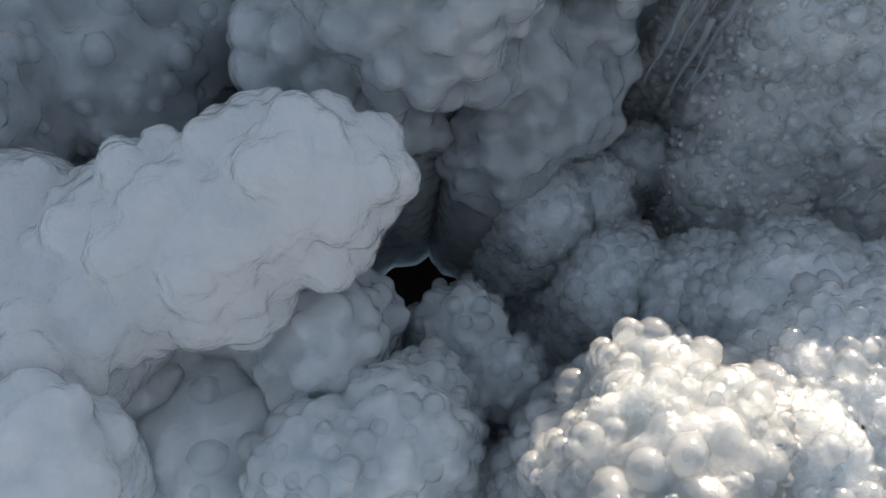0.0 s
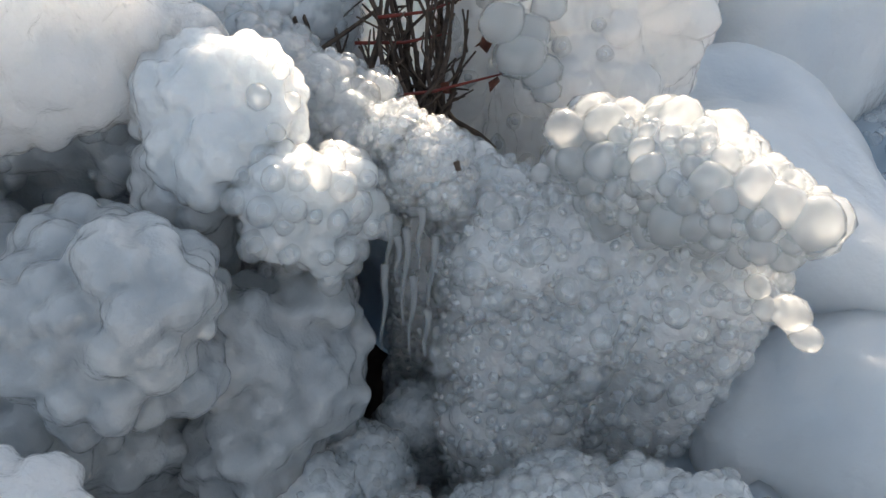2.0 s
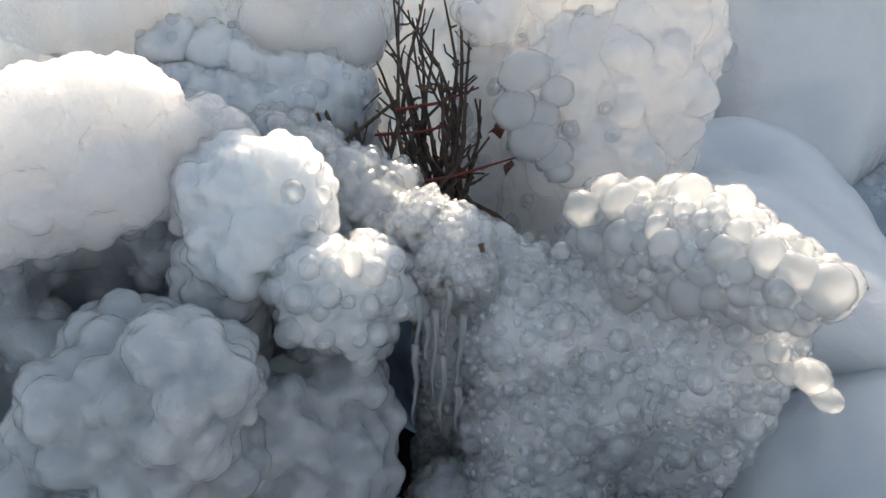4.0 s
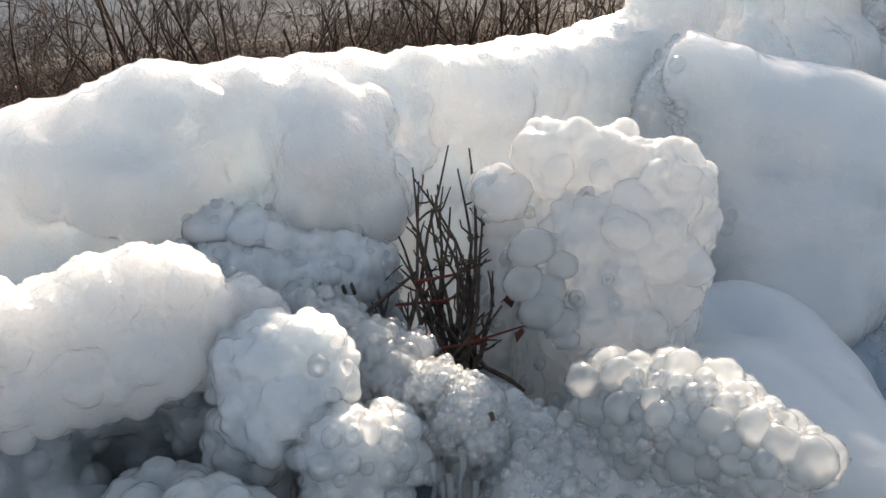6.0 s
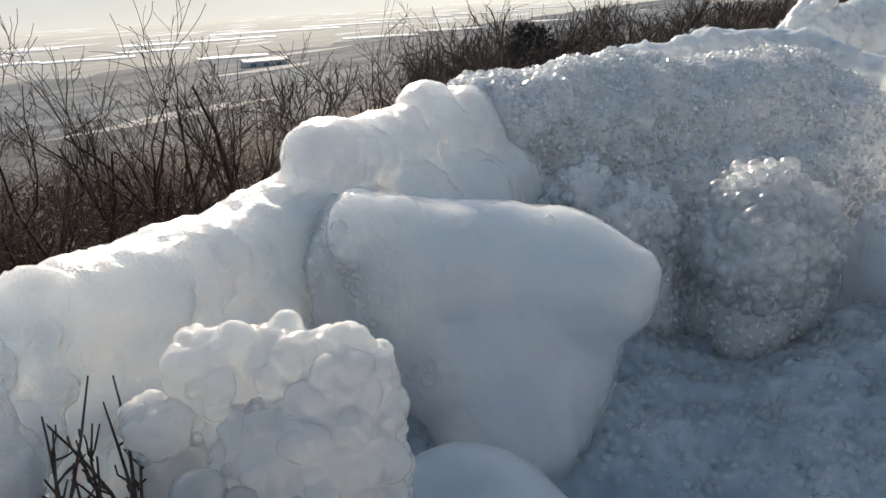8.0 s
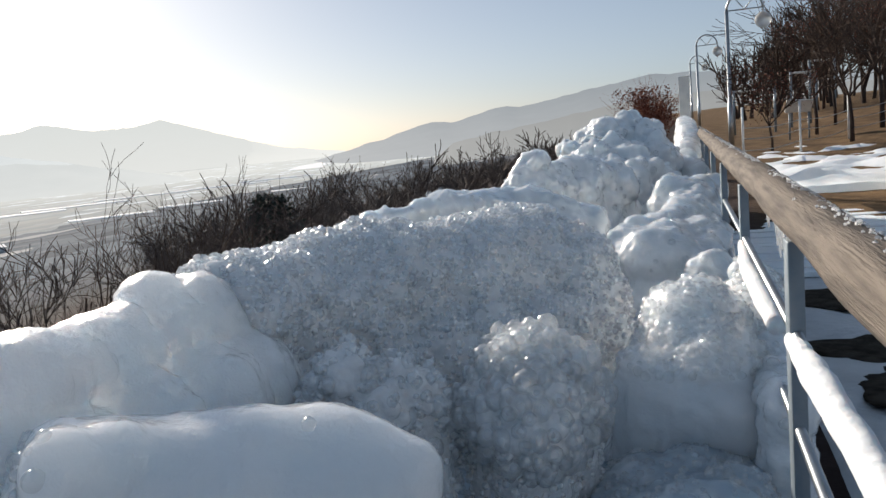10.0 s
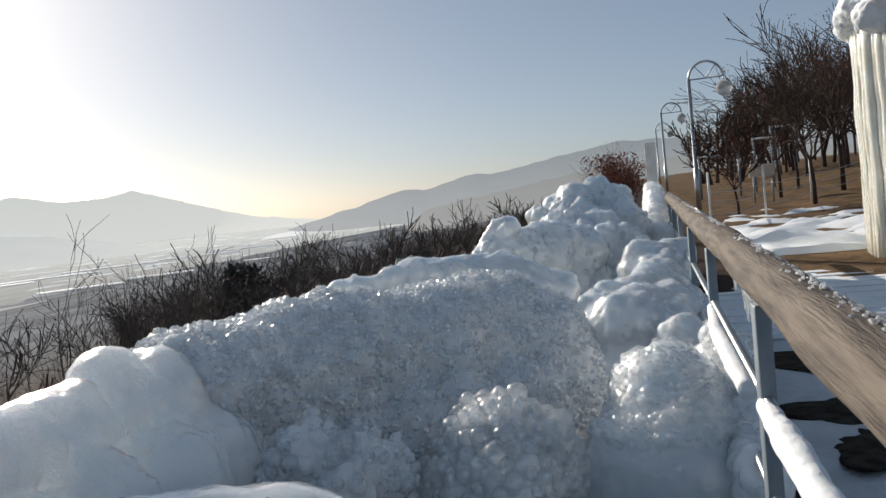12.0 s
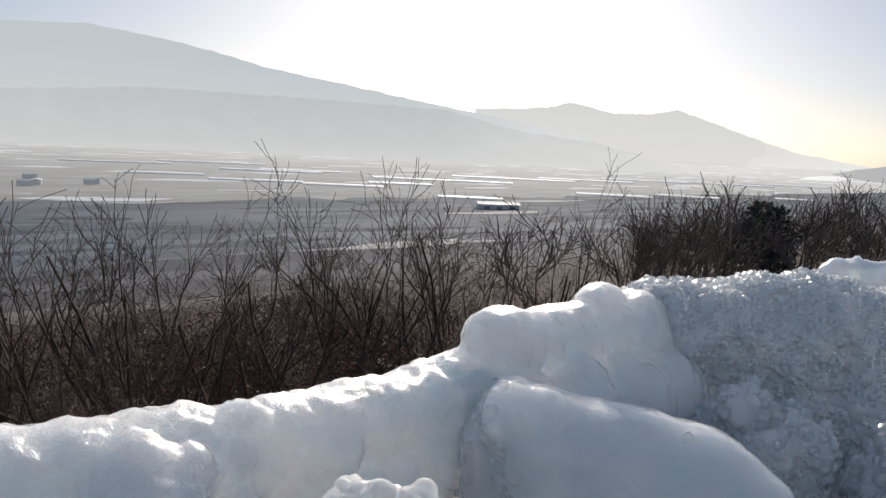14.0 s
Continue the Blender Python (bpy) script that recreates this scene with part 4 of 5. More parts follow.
ice_mass("beaded_ice_mound", MOUND, "large grey-white ice mound covered in small glinting beads", BRIGHT, 0.012, swell=0.03, chain=True, seed=23, smooth=12, bumps=[(0.09, 0.012, *ALL)], beads=[dict(count=290, gap=0.06, r_min=0.014, r_max=0.024, mat=BUBBLE, singles=290, keep=any_way, sink=0.5), dict(count=7000, gap=0.019, r_min=0.01, r_max=0.018, mat=FACET, singles=0, keep=any_way, rough=True, sink=0.45)])
ice_mass("shard_ice_lump", SHARDS, "glittering knot of clear ice knobs", BRIGHT, 0.006, swell=0.008, seed=24, smooth=1, pearls=(1000, 0.012, 0.028), beads=[dict(count=200, gap=0.032, r_min=0.014, r_max=0.03, mat=BUBBLE, singles=200, keep=any_way, sink=0.3), dict(count=400, gap=0.018, r_min=0.009, r_max=0.02, mat=FACET, singles=0, keep=any_way, rough=True, sink=0.2)])
ice_mass("ice_heap", HEAPA, "smooth white ice hummocks along the crest", ICE, 0.02, swell=0.04, chain=True, seed=25, bumps=[(0.1, 0.015, *ALL)], beads=[dict(count=150, gap=0.05, r_min=0.01, r_max=0.025, mat=SHELL, singles=80, keep=any_way, sink=0.6)])
ice_mass("ice_heap", HEAPB, "white ice heap with two rounded horns", ICE, 0.02, swell=0.04, chain=True, seed=26, smooth=8, bumps=[(0.1, 0.022, *ALL), (0.045, 0.008, *ALL)], beads=[dict(count=200, gap=0.05, r_min=0.012, r_max=0.03, mat=SHELL, singles=100, keep=any_way, sink=0.6)])
ice_mass("ice_heap", HEAPC, "craggy white ice heap", ICE, 0.021, swell=0.07, chain=True, seed=27, smooth=4, bumps=[(0.16, 0.05, *ALL), (0.06, 0.02, *ALL)], beads=[dict(count=250, gap=0.06, r_min=0.015, r_max=0.04, mat=SHELL, singles=100, keep=any_way, sink=0.6)])
ice_mass("ice_heap", RAILHEAP, "white ice cap frozen over the railing's far end", FROST, 0.028, swell=0.03, chain=True, seed=28)
ice_mass("ice_heap", WALLHEAP, "smooth bluish ice heap beside the railing", ICE, 0.02, swell=0.04, chain=True, seed=29, smooth=12, bumps=[(0.05, 0.01, *ALL)], beads=[dict(count=250, gap=0.04, r_min=0.01, r_max=0.025, mat=SHELL, singles=100, keep=any_way, sink=0.6)])
ice_mass("ice_column", NICHE, "broad bluish ice column with a beaded crown beside the railing", BLUE_ICE, 0.012, swell=0.02, chain=True, flute=0.008, seed=30, smooth=14, bumps=[(0.036, 0.018, 0.80, 9)], beads=[dict(count=500, gap=0.022, r_min=0.01, r_max=0.02, mat=CLEAR, singles=150, keep=lambda c, n: ((c[:, 2] > 0.80) & (n[:, 2] > -0.2)) * 1.0, rough=True, sink=0.6)])
APRON = [(x + 0.05 * math.sin(9 * y), y, 0.32 + 0.10 * math.sin(3 * x + 2 * y) + 0.05 * math.cos(7 * y), 0.17, 1) for x in np.arange(0.95, 4.6, 0.2) for y in np.arange(0.0, 1.6, 0.2)]
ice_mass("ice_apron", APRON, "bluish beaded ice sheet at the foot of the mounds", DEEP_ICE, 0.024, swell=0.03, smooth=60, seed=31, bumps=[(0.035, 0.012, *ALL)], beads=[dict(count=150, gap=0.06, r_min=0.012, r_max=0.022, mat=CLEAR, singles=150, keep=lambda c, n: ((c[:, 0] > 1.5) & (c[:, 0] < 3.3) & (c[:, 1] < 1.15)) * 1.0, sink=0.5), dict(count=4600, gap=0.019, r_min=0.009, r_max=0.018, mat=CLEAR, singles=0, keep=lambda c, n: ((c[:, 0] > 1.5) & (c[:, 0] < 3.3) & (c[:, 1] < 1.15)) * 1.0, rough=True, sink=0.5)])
BANK = [(x, y, 0.2 + 0.06 * math.sin(5 * x + 3 * y), 0.16, 1) for x in np.arange(-0.9, 0.05, 0.16) for y in np.arange(0.35, 1.5, 0.17)]
ice_mass("ice_bank", BANK, "low bank of merged milky ice pearls", ICE, 0.014, swell=0.03, seed=32, bumps=[(0.05, 0.014, *ALL), (0.026, 0.011, *ALL)], beads=[dict(count=500, gap=0.024, r_min=0.01, r_max=0.024, mat=CLEAR, singles=150, keep=any_way, sink=0.65)])

# ---------- railing ----------
RAIL_Y, RAIL_Z, RAIL_SLOPE = -0.215, 1.305, -0.0163


def rail_y(x):
    return RAIL_Y + RAIL_SLOPE * (x - 2.0)


def build_railing():
    owner = thing("railing", (0, rail_y(0), 0.12), "railing with a weathered log handrail on grey steel posts", "railing")
    def sub(name, data, mat, label=""):
        v = [(p[0], p[1] - rail_y(0), p[2] - 0.12) for p in data[0]]
        return mesh_object(name, v, data[1], mat, owner, label=label)
    pts, rad = [], []
    for i in range(160):
        x = -1.5 + 14.5 * i / 159
        pts.append((x, rail_y(x) + 0.006 * noise.noise(Vector((x * 2, 0, 0))), RAIL_Z + 0.008 * noise.noise(Vector((x * 1.3, 5, 0)))))
        rad.append(0.055 + 0.004 * noise.noise(Vector((x * 3, 9, 0))))
    sub("handrail", tube_data(pts, rad, 20), WOOD, "weathered grey-brown log")
    for i in range(10):
        x = -0.50 + 1.51 * i
        ob = sub("post", box_data(x, rail_y(x) + 0.02, 0.68, 0.07, 0.035, 1.14), STEEL)
        bev = ob.modifiers.new("edge", "BEVEL")
        bev.width, bev.segments = 0.004, 2
    for z in (1.03, 0.80):
        sub("crossbar", tube_data([(-1.5, rail_y(-1.5) + 0.02, z), (13.0, rail_y(13) + 0.02, z)], [0.014, 0.014], 10), CHROME)


build_railing()


# ---------- bare trees and shrubs ----------
def branching(rng, start, way, length, radius, levels, sides, spread, kids, out, tips, wob=0.12, least=0.0015):
    pts, rad, p, d = [Vector(start)], [radius], Vector(start), Vector(way).normalized()
    steps = 5 if levels > 1 else 4
    for i in range(steps):
        d = (d + Vector(rng.normal(0, wob, 3).tolist()) + Vector((0, 0, 0.05))).normalized()
        p = p + d * (length / steps)
        pts.append(p.copy())
        rad.append(max(radius * (1 - 0.7 * (i + 1) / steps), least))
    out.append(tube_data(pts, rad, sides, cap=False))
    tips.append((pts[-1], d))
    if levels <= 0:
        return
    for k in range(kids):
        t = rng.uniform(0.25, 0.95)
        i = min(int(t * steps), steps - 1)
        base = pts[i].lerp(pts[i + 1], t * steps - i)
        side = Vector(rng.normal(0, 1, 3).tolist())
        nd = (d + side.normalized() * spread).normalized()
        branching(rng, base, nd, length * rng.uniform(0.4, 0.65), max(rad[i] * 0.6, least), levels - 1, max(3, sides - 1), spread, kids, out, tips, wob, least)


def leaf_data(rng, p, size):
    a, b = Vector(rng.normal(0, 1, 3).tolist()).normalized(), Vector(rng.normal(0, 1, 3).tolist())
    b = (b - a * b.dot(a)).normalized()
    c = a.cross(b)
    q = Vector(p)
    pts = [q, q + a * size * 0.4 + b * size * 0.28, q + a * size + c * size * 0.15, q + a * size * 0.4 - b * size * 0.28, q + a * size * 0.45 + c * size * 0.12]
    return [tuple(x) for x in pts], [(0, 1, 4), (1, 2, 4), (2, 3, 4), (3, 0, 4)]


def shrub_data(seed, height, stems, levels=3, kids=3, thick=0.02, leaf=0.06, leaves=60, lean=0.5, low=0.5, spread=0.6, wob=0.13):
    rng = np.random.default_rng(seed)
    out, tips = [], []
    for s in range(stems):
        a = rng.uniform(0, 2 * math.pi)
        way = (math.cos(a) * lean * rng.random(), math.sin(a) * lean * rng.random(), 1)
        branching(rng, (0.05 * math.cos(a), 0.05 * math.sin(a), 0), way, height * rng.uniform(0.7, 1.0), thick, levels, 5, spread, kids, out, tips, wob, 0.0028)
    tall = max(p[2] for chunk in out for p in chunk[0]) / height
    out = [([(p[0] / tall, p[1] / tall, p[2] / tall) for p in v], f) for v, f in out]
    tips = [(t[0] / tall, t[1]) for t in tips if t[0].z / tall < low * height]
    lv = [leaf_data(rng, tips[int(rng.integers(len(tips)))][0] + Vector(rng.normal(0, 0.05, 3).tolist()), leaf * rng.uniform(0.6, 1.3)) for _ in range(leaves)] if tips else []
    return join_data(out), join_data(lv)


def plant_meshes(sets):
    made = []
    for wood, leaf in sets:
        a, b = mesh_object("branches", wood[0], wood[1], BARK), mesh_object("leaves", leaf[0], leaf[1], DRY_LEAF)
        made.append((a.data, b.data))
        bpy.data.objects.remove(a), bpy.data.objects.remove(b)
    return made


THICKET = plant_meshes([shrub_data(100 + k, 3.0, 4 + k % 3, 3, 5, 0.017, 0.05, 420, lean=1.3, low=0.6, spread=1.15, wob=0.22) for k in range(6)])
SAPLING = plant_meshes([shrub_data(200 + k, 3.0, 3 + k % 2, 3, 3, 0.034, 0.04, 6, lean=0.75, low=0.5, spread=0.75, wob=0.16) for k in range(4)])


def shrub(pair, x, y, turn, size, label, group, name="bare_shrub"):
    o = thing(name, (x, y, ground_z(x, y) - 0.05), label, "shrub", group)
    o.rotation_euler, o.scale = (0, 0, turn), (size, size, size)
    w, l = new("branchwork", pair[0]), new("dry_foliage", pair[1])
    w.parent = l.parent = o
    w["kind"] = l["kind"] = "stuff"
    return o


rng = np.random.default_rng(5)
for i in range(80):
    az, d = radians(rng.uniform(24, 105)), 3.6 + 14 * rng.random() ** 1.5
    x, y = d * math.cos(az), d * math.sin(az)
    if y < 3.0:
        continue
    top = 1.56 - math.tan(radians(rng.uniform(5.0, 10.5))) * d
    shrub(THICKET[int(rng.integers(6))], x, y, rng.uniform(0, 6.28), max(0.35, (top - ground_z(x, y)) / 2.9), "bare dark shrub with reddish dry leaves on the slope", "bare shrubs on the slope")
for i, (bearing, d, rise) in enumerate(((74, 6.5, -2.6), (71, 8.0, -3.4), (63.5, 7.5, -3.0), (60.0, 8.5, -1.8), (55.5, 9.0, -3.4), (49.5, 10.0, -2.6), (41.5, 9.0, -1.2), (38.5, 9.5, -2.3), (36.0, 11.0, -2.8), (31, 12, -4.0), (67, 9, -4.6), (52, 8, -5.0), (45, 8, -5.2), (80, 7, -4))):
    d = 0.72 * d
    x, y = 0.2 + d * math.cos(radians(bearing)), -0.2 + d * math.sin(radians(bearing))
    top = 1.6 + math.tan(radians(rise + 2.4)) * d
    shrub(SAPLING[i % 4], x, y, 1.7 * i, (top - ground_z(x, y)) / 2.95, "tall thin bare sapling rising above the thicket", "saplings on the slope", "bare_sapling")

# ---------- far woods ----------
def far_woods():
    chunks = []
    r = np.random.default_rng(9)
    for i in range(420):
        az, d = radians(r.uniform(3, 36) if i < 360 else r.uniform(38, 105)), r.uniform(22, 110)
        x, y = d * math.cos(az), d * math.sin(az)
        if y < 3.5:
            continue
        h = r.uniform(5, 9) if d > 40 else r.uniform(3, 5)
        z = ground_z(x, y) - 0.2
        rise = float(np.interp(math.degrees(az), (2, 10, 17.5, 24, 30, 40, 60, 105), (-0.8, -1.9, -2.7, -3.4, -4.4, -6.0, -7.0, -7.6)))
        limit = 1.55 + math.tan(radians(rise - r.uniform(0, 1.4))) * d
        h = max(limit - z, 0.8)
        out, tips = [], []
        branching(r, (x, y, z), (r.normal(0, 0.1), r.normal(0, 0.1), 1), h, 0.10 * h / 7, 2, 4, 0.85, 6, out, tips, 0.14, 0.014)
        chunks += out
    v, f = join_data(chunks)
    ob = mesh_object("far_woods", v, f, WOODS)
    tagged(ob, "bare grey-brown winter woods on the slope", "woods", kind="stuff")


far_woods()

# ---------- big glossy bulbs and hanging icicles ----------
def bulb(x, y, z, r, tall, label="glossy clear ice bulb fused to the ice"):
    o = new("ice_bulb", bead_mesh(int(1000 * x) % 6, GLAZE))
    o.matrix_basis = Matrix.LocRotScale((x, y, z), Euler((0.2, 0.3 * x, 4 * y)), Vector((r, r, r * tall)))
    return tagged(o, label, "ice", "ice bulbs")


for place in (
    (0.909, 0.801, 0.905, 0.0430, 0.80),
    (0.951, 0.767, 0.874, 0.0273, 1.00),
    (0.878, 0.781, 0.857, 0.0371, 0.85),
    (0.914, 0.759, 0.841, 0.0336, 0.90),
    (0.892, 0.746, 0.816, 0.0408, 0.85),
    (0.918, 0.727, 0.793, 0.0336, 0.80),
    (0.915, 0.705, 0.775, 0.0223, 0.90),
    (0.965, 0.984, 0.933, 0.0374, 0.85),
    (0.766, 0.520, 0.860, 0.0278, 1.00),
    (0.806, 0.507, 0.863, 0.0296, 1.05),
    (0.759, 0.495, 0.834, 0.0201, 1.10),
    (0.740, 0.521, 0.808, 0.0129, 1.00),
    (0.515, 0.659, 0.794, 0.0195, 1.25),
    (0.861, 0.275, 0.766, 0.0162, 0.95),
    (0.869, 0.232, 0.757, 0.0251, 0.85),
    (0.878, 0.208, 0.735, 0.0198, 0.80),
    (0.857, 0.252, 0.752, 0.0174, 0.90),
    (0.500, 0.761, 0.909, 0.0101, 1.00),
    (0.480, 0.731, 0.871, 0.0158, 1.00),
    (0.518, 0.746, 0.888, 0.0110, 1.00),
    (0.521, 0.731, 0.853, 0.0133, 1.00),
    (0.489, 0.709, 0.833, 0.0123, 1.00),
):
    bulb(*place)


def icicle(x, y, z, length, r, lean=0.0):
    pts = [(x + lean * t * length + 0.003 * math.sin(9 * t + x * 50), y, z - length * t) for t in (0, 0.2, 0.4, 0.6, 0.8, 0.95, 1)]
    rad = [r * k for k in (1.2, 1.0, 0.85, 0.6, 0.5, 0.4, 0.1)]
    v, f = tube_data([(p[0] - x, p[1] - y, p[2] - z) for p in pts], rad, 10)
    o = mesh_object("icicle", v, f, GLAZE)
    o.location = (x, y, z)
    return tagged(o, "thin clear icicle hanging from the ice", "icicle", "icicles")


for x, y, z, length in (
    (0.596, 0.622, 0.731, 0.116),
    (0.608, 0.599, 0.719, 0.186),
    (0.630, 0.603, 0.740, 0.108),
    (0.637, 0.580, 0.707, 0.211),
    (0.605, 0.573, 0.660, 0.158),
    (0.580, 0.602, 0.668, 0.166),
    (0.610, 0.545, 0.621, 0.096),
    (0.776, 0.351, 0.661, 0.060),
    (0.770, 0.367, 0.670, 0.067),
    (0.769, 0.328, 0.584, 0.054),
    (0.729, 0.340, 0.565, 0.046),
    (0.785, 0.353, 0.684, 0.045),
    (0.600, 0.606, 0.704, 0.086),
):
    icicle(x, y, z, length, 0.0045)


# ---------- shrub frozen into the ice ----------
def frozen_shrub():
    base = Vector((0.744, 0.792, 0.677))
    o = thing("frozen_shrub", base, "dark bare shrub stems frozen into the ice with dry red leaves", "shrub")
    r = np.random.default_rng(77)
    ends = [(0.904, 1.173, 0.923), (0.897, 1.113, 0.921), (0.987, 1.157, 0.957), (1.001, 1.098, 0.965), (0.916, 0.924, 0.849), (0.838, 1.11, 0.841), (0.89, 0.848, 0.772), (0.765, 1.014, 0.759), (0.871, 1.045, 0.881), (0.854, 0.947, 0.878), (0.932, 0.983, 0.85), (0.82, 0.872, 0.81), (0.794, 0.993, 0.819), (0.913, 1.074, 0.75), (0.831, 0.83, 0.804), (0.73, 0.866, 0.753), (0.759, 0.974, 0.859), (0.98, 1.164, 0.874), (0.892, 1.125, 0.941), (0.927, 1.136, 0.877), (0.976, 1.102, 0.932), (0.986, 1.045, 0.914), (0.795, 1.062, 0.824), (0.859, 1.113, 0.87), (0.894, 0.884, 0.827), (0.908, 1.024, 0.892), (0.819, 0.95, 0.886), (0.761, 0.922, 0.782), (0.823, 0.8, 0.756)]
    for k, e in enumerate(ends):
        root = Vector((0.05 * r.normal(), 0.03 * r.normal(), -0.02))
        tip = Vector(e) - base
        pts, rad = [], []
        bend = Vector((r.normal(0, 0.02), r.normal(0, 0.02), 0))
        for i in range(7):
            t = i / 6
            pts.append(root.lerp(tip, t) + bend * math.sin(math.pi * t) + Vector(r.normal(0, 0.003, 3).tolist()))
            rad.append(0.0055 * (1 - 0.72 * t))
        stem = mesh_object("stem", *tube_data(pts, rad, 7), TWIG, o)
        for s in range(6):
            i = 2 + int(r.integers(4))
            q = pts[i]
            d = (pts[min(i + 1, 6)] - pts[i - 1]).normalized()
            d = (d + Vector(r.normal(0, 0.55, 3).tolist())).normalized()
            side = [q + d * (0.02 * j) + Vector(r.normal(0, 0.002, 3).tolist()) for j in range(int(r.integers(2, 5)))]
            mesh_object("twig", *tube_data(side, [0.0022 - 0.0003 * j for j in range(len(side))], 5), TWIG, stem)
    for a, c in [((0.684, 0.838, 0.752), (0.894, 0.78, 0.77)), ((0.771, 0.939, 0.816), (0.917, 0.912, 0.831)), ((0.732, 0.941, 0.782), (0.87, 0.881, 0.796))]:
        pa, pc = Vector(a) - base, Vector(c) - base
        mid = (pa + pc) / 2 + Vector((0, 0, -0.008))
        mesh_object("red_twig", *tube_data([pa, mid, pc], [0.003, 0.0026, 0.0015], 6), RED_TWIG, o, label="thin red twig")
    for p in [(0.878, 1.202, 0.895), (0.976, 0.983, 0.914), (1.005, 1.233, 0.922), (0.805, 0.816, 0.759), (0.894, 0.822, 0.783), (0.887, 0.783, 0.766), (0.887, 0.845, 0.785)]:
        size = 0.035
        v, f = leaf_data(r, Vector(p) - base, size)
        leaf = mesh_object("dry_leaf", v, f, DRY_LEAF, o, label="curled dry red-brown leaf")
        sol = leaf.modifiers.new("thick", "SOLIDIFY")
        sol.thickness = 0.0008


frozen_shrub()


def stub(points, r):
    base = Vector(points[0])
    v, f = tube_data([Vector(p) - base for p in points], [r * (1 - 0.5 * i / len(points)) for i in range(len(points))], 6)
    o = mesh_object("twig_stub", v, f, TWIG)
    o.location = base
    tagged(o, "dark broken twig sticking out of the ice", "twig", "broken twigs")


for points in [[(0.51, 1.096, 0.82), (0.517, 1.103, 0.837), (0.521, 1.129, 0.844)], [(0.599, 1.164, 0.831), (0.602, 1.126, 0.808), (0.605, 1.061, 0.783)], [(0.576, 1.165, 0.816), (0.562, 1.131, 0.789)], [(0.634, 1.035, 0.803), (0.65, 1.049, 0.818), (0.664, 1.064, 0.835)], [(0.671, 1.008, 0.791), (0.677, 1.041, 0.808), (0.681, 1.065, 0.83)], [(0.685, 1.0, 0.79), (0.698, 1.056, 0.808)], [(0.387, 1.242, 0.856), (0.399, 1.245, 0.868), (0.423, 1.26, 0.864)], [(0.668, 0.948, 0.776), (0.738, 0.969, 0.789), (0.805, 0.981, 0.81)], [(0.379, 0.868, 0.733), (0.371, 0.847, 0.704)], [(0.667, 0.592, 0.805), (0.666, 0.584, 0.796)]]:
    stub(points, 0.004)

# ---------- ice on the railing ----------
def tube_ice(name, points, radii, label, mat=FROST):
    base = Vector(points[0])
    fine, rad = [], []
    for i in range(len(points) - 1):
        for k in range(8):
            t = k / 8
            p = Vector(points[i]).lerp(Vector(points[i + 1]), t)
            fine.append(p - base + Vector((0, 0.004 * noise.noise(p * 20), 0.006 * noise.noise(p * 14 + Vector((3, 0, 0))))))
            rad.append((radii[i] * (1 - t) + radii[i + 1] * t) * (1 + 0.15 * noise.noise(p * 25)))
    v, f = tube_data(fine, rad, 14)
    o = mesh_object(name, v, f, mat)
    o.location = base
    return tagged(o, label, "ice", "ice on the railing")


ry = rail_y(2.0) + 0.02
tube_ice("ice_sleeve", [(2.50, ry, 1.02), (2.2, ry, 1.025), (1.8, ry, 1.03), (1.3, ry, 1.03), (0.9, ry, 1.03)], [0.02, 0.03, 0.028, 0.03, 0.026], "thick white ice sleeve on the crossbar", SNOW)
tube_ice("ice_sleeve", [(4.0, ry - 0.02, 1.01), (3.6, ry, 0.99), (3.2, ry, 0.98), (2.75, ry, 0.97)], [0.018, 0.028, 0.032, 0.022], "thick white ice sleeve on the crossbar", SNOW)
WEB = [(3.95, -0.24, 0.86, 0.06, 1), (3.7, -0.24, 0.84, 0.08, 1), (3.4, -0.23, 0.80, 0.08, 1), (3.1, -0.22, 0.78, 0.08, 1), (2.8, -0.21, 0.72, 0.07, 1), (3.85, -0.2, 0.92, 0.05, 1)]
ice_mass("ice_web", WEB, "translucent ice frozen between the crossbars", ICE, 0.01, swell=0.02, seed=41, beads=[dict(count=120, gap=0.03, r_min=0.008, r_max=0.02, mat=CLEAR, singles=120, keep=any_way, sink=0.55)], bumps=[(0.06, 0.012, *ALL)], chain=True, group="ice on the railing")
for x, l in ((2.62, 0.05), (2.68, 0.08), (2.74, 0.06), (2.5, 0.05), (2.95, 0.04)):
    icicle(x, rail_y(x) + 0.03, RAIL_Z - 0.045, l, 0.006)


def rail_frost():
    r = np.random.default_rng(3)
    vs, fs, n = [], [], 0
    for i in range(1800):
        x = r.uniform(0.6, 12)
        a = r.normal(-0.35, 0.22)
        p = np.array((x, rail_y(x) + 0.054 * math.sin(a), RAIL_Z + 0.054 * math.cos(a)))
        s = r.uniform(0.002, 0.0055)
        vs.append(ICO1[0] * np.array((s * 1.6, s, s)) + p)
        fs.append(ICO1[1] + n)
        n += len(ICO1[0])
    o = mesh_object("rail_frost", np.concatenate(vs).tolist(), np.concatenate(fs).tolist(), FROST)
    tagged(o, "crust of frozen drops along the top of the log", "frost", kind="stuff")


rail_frost()

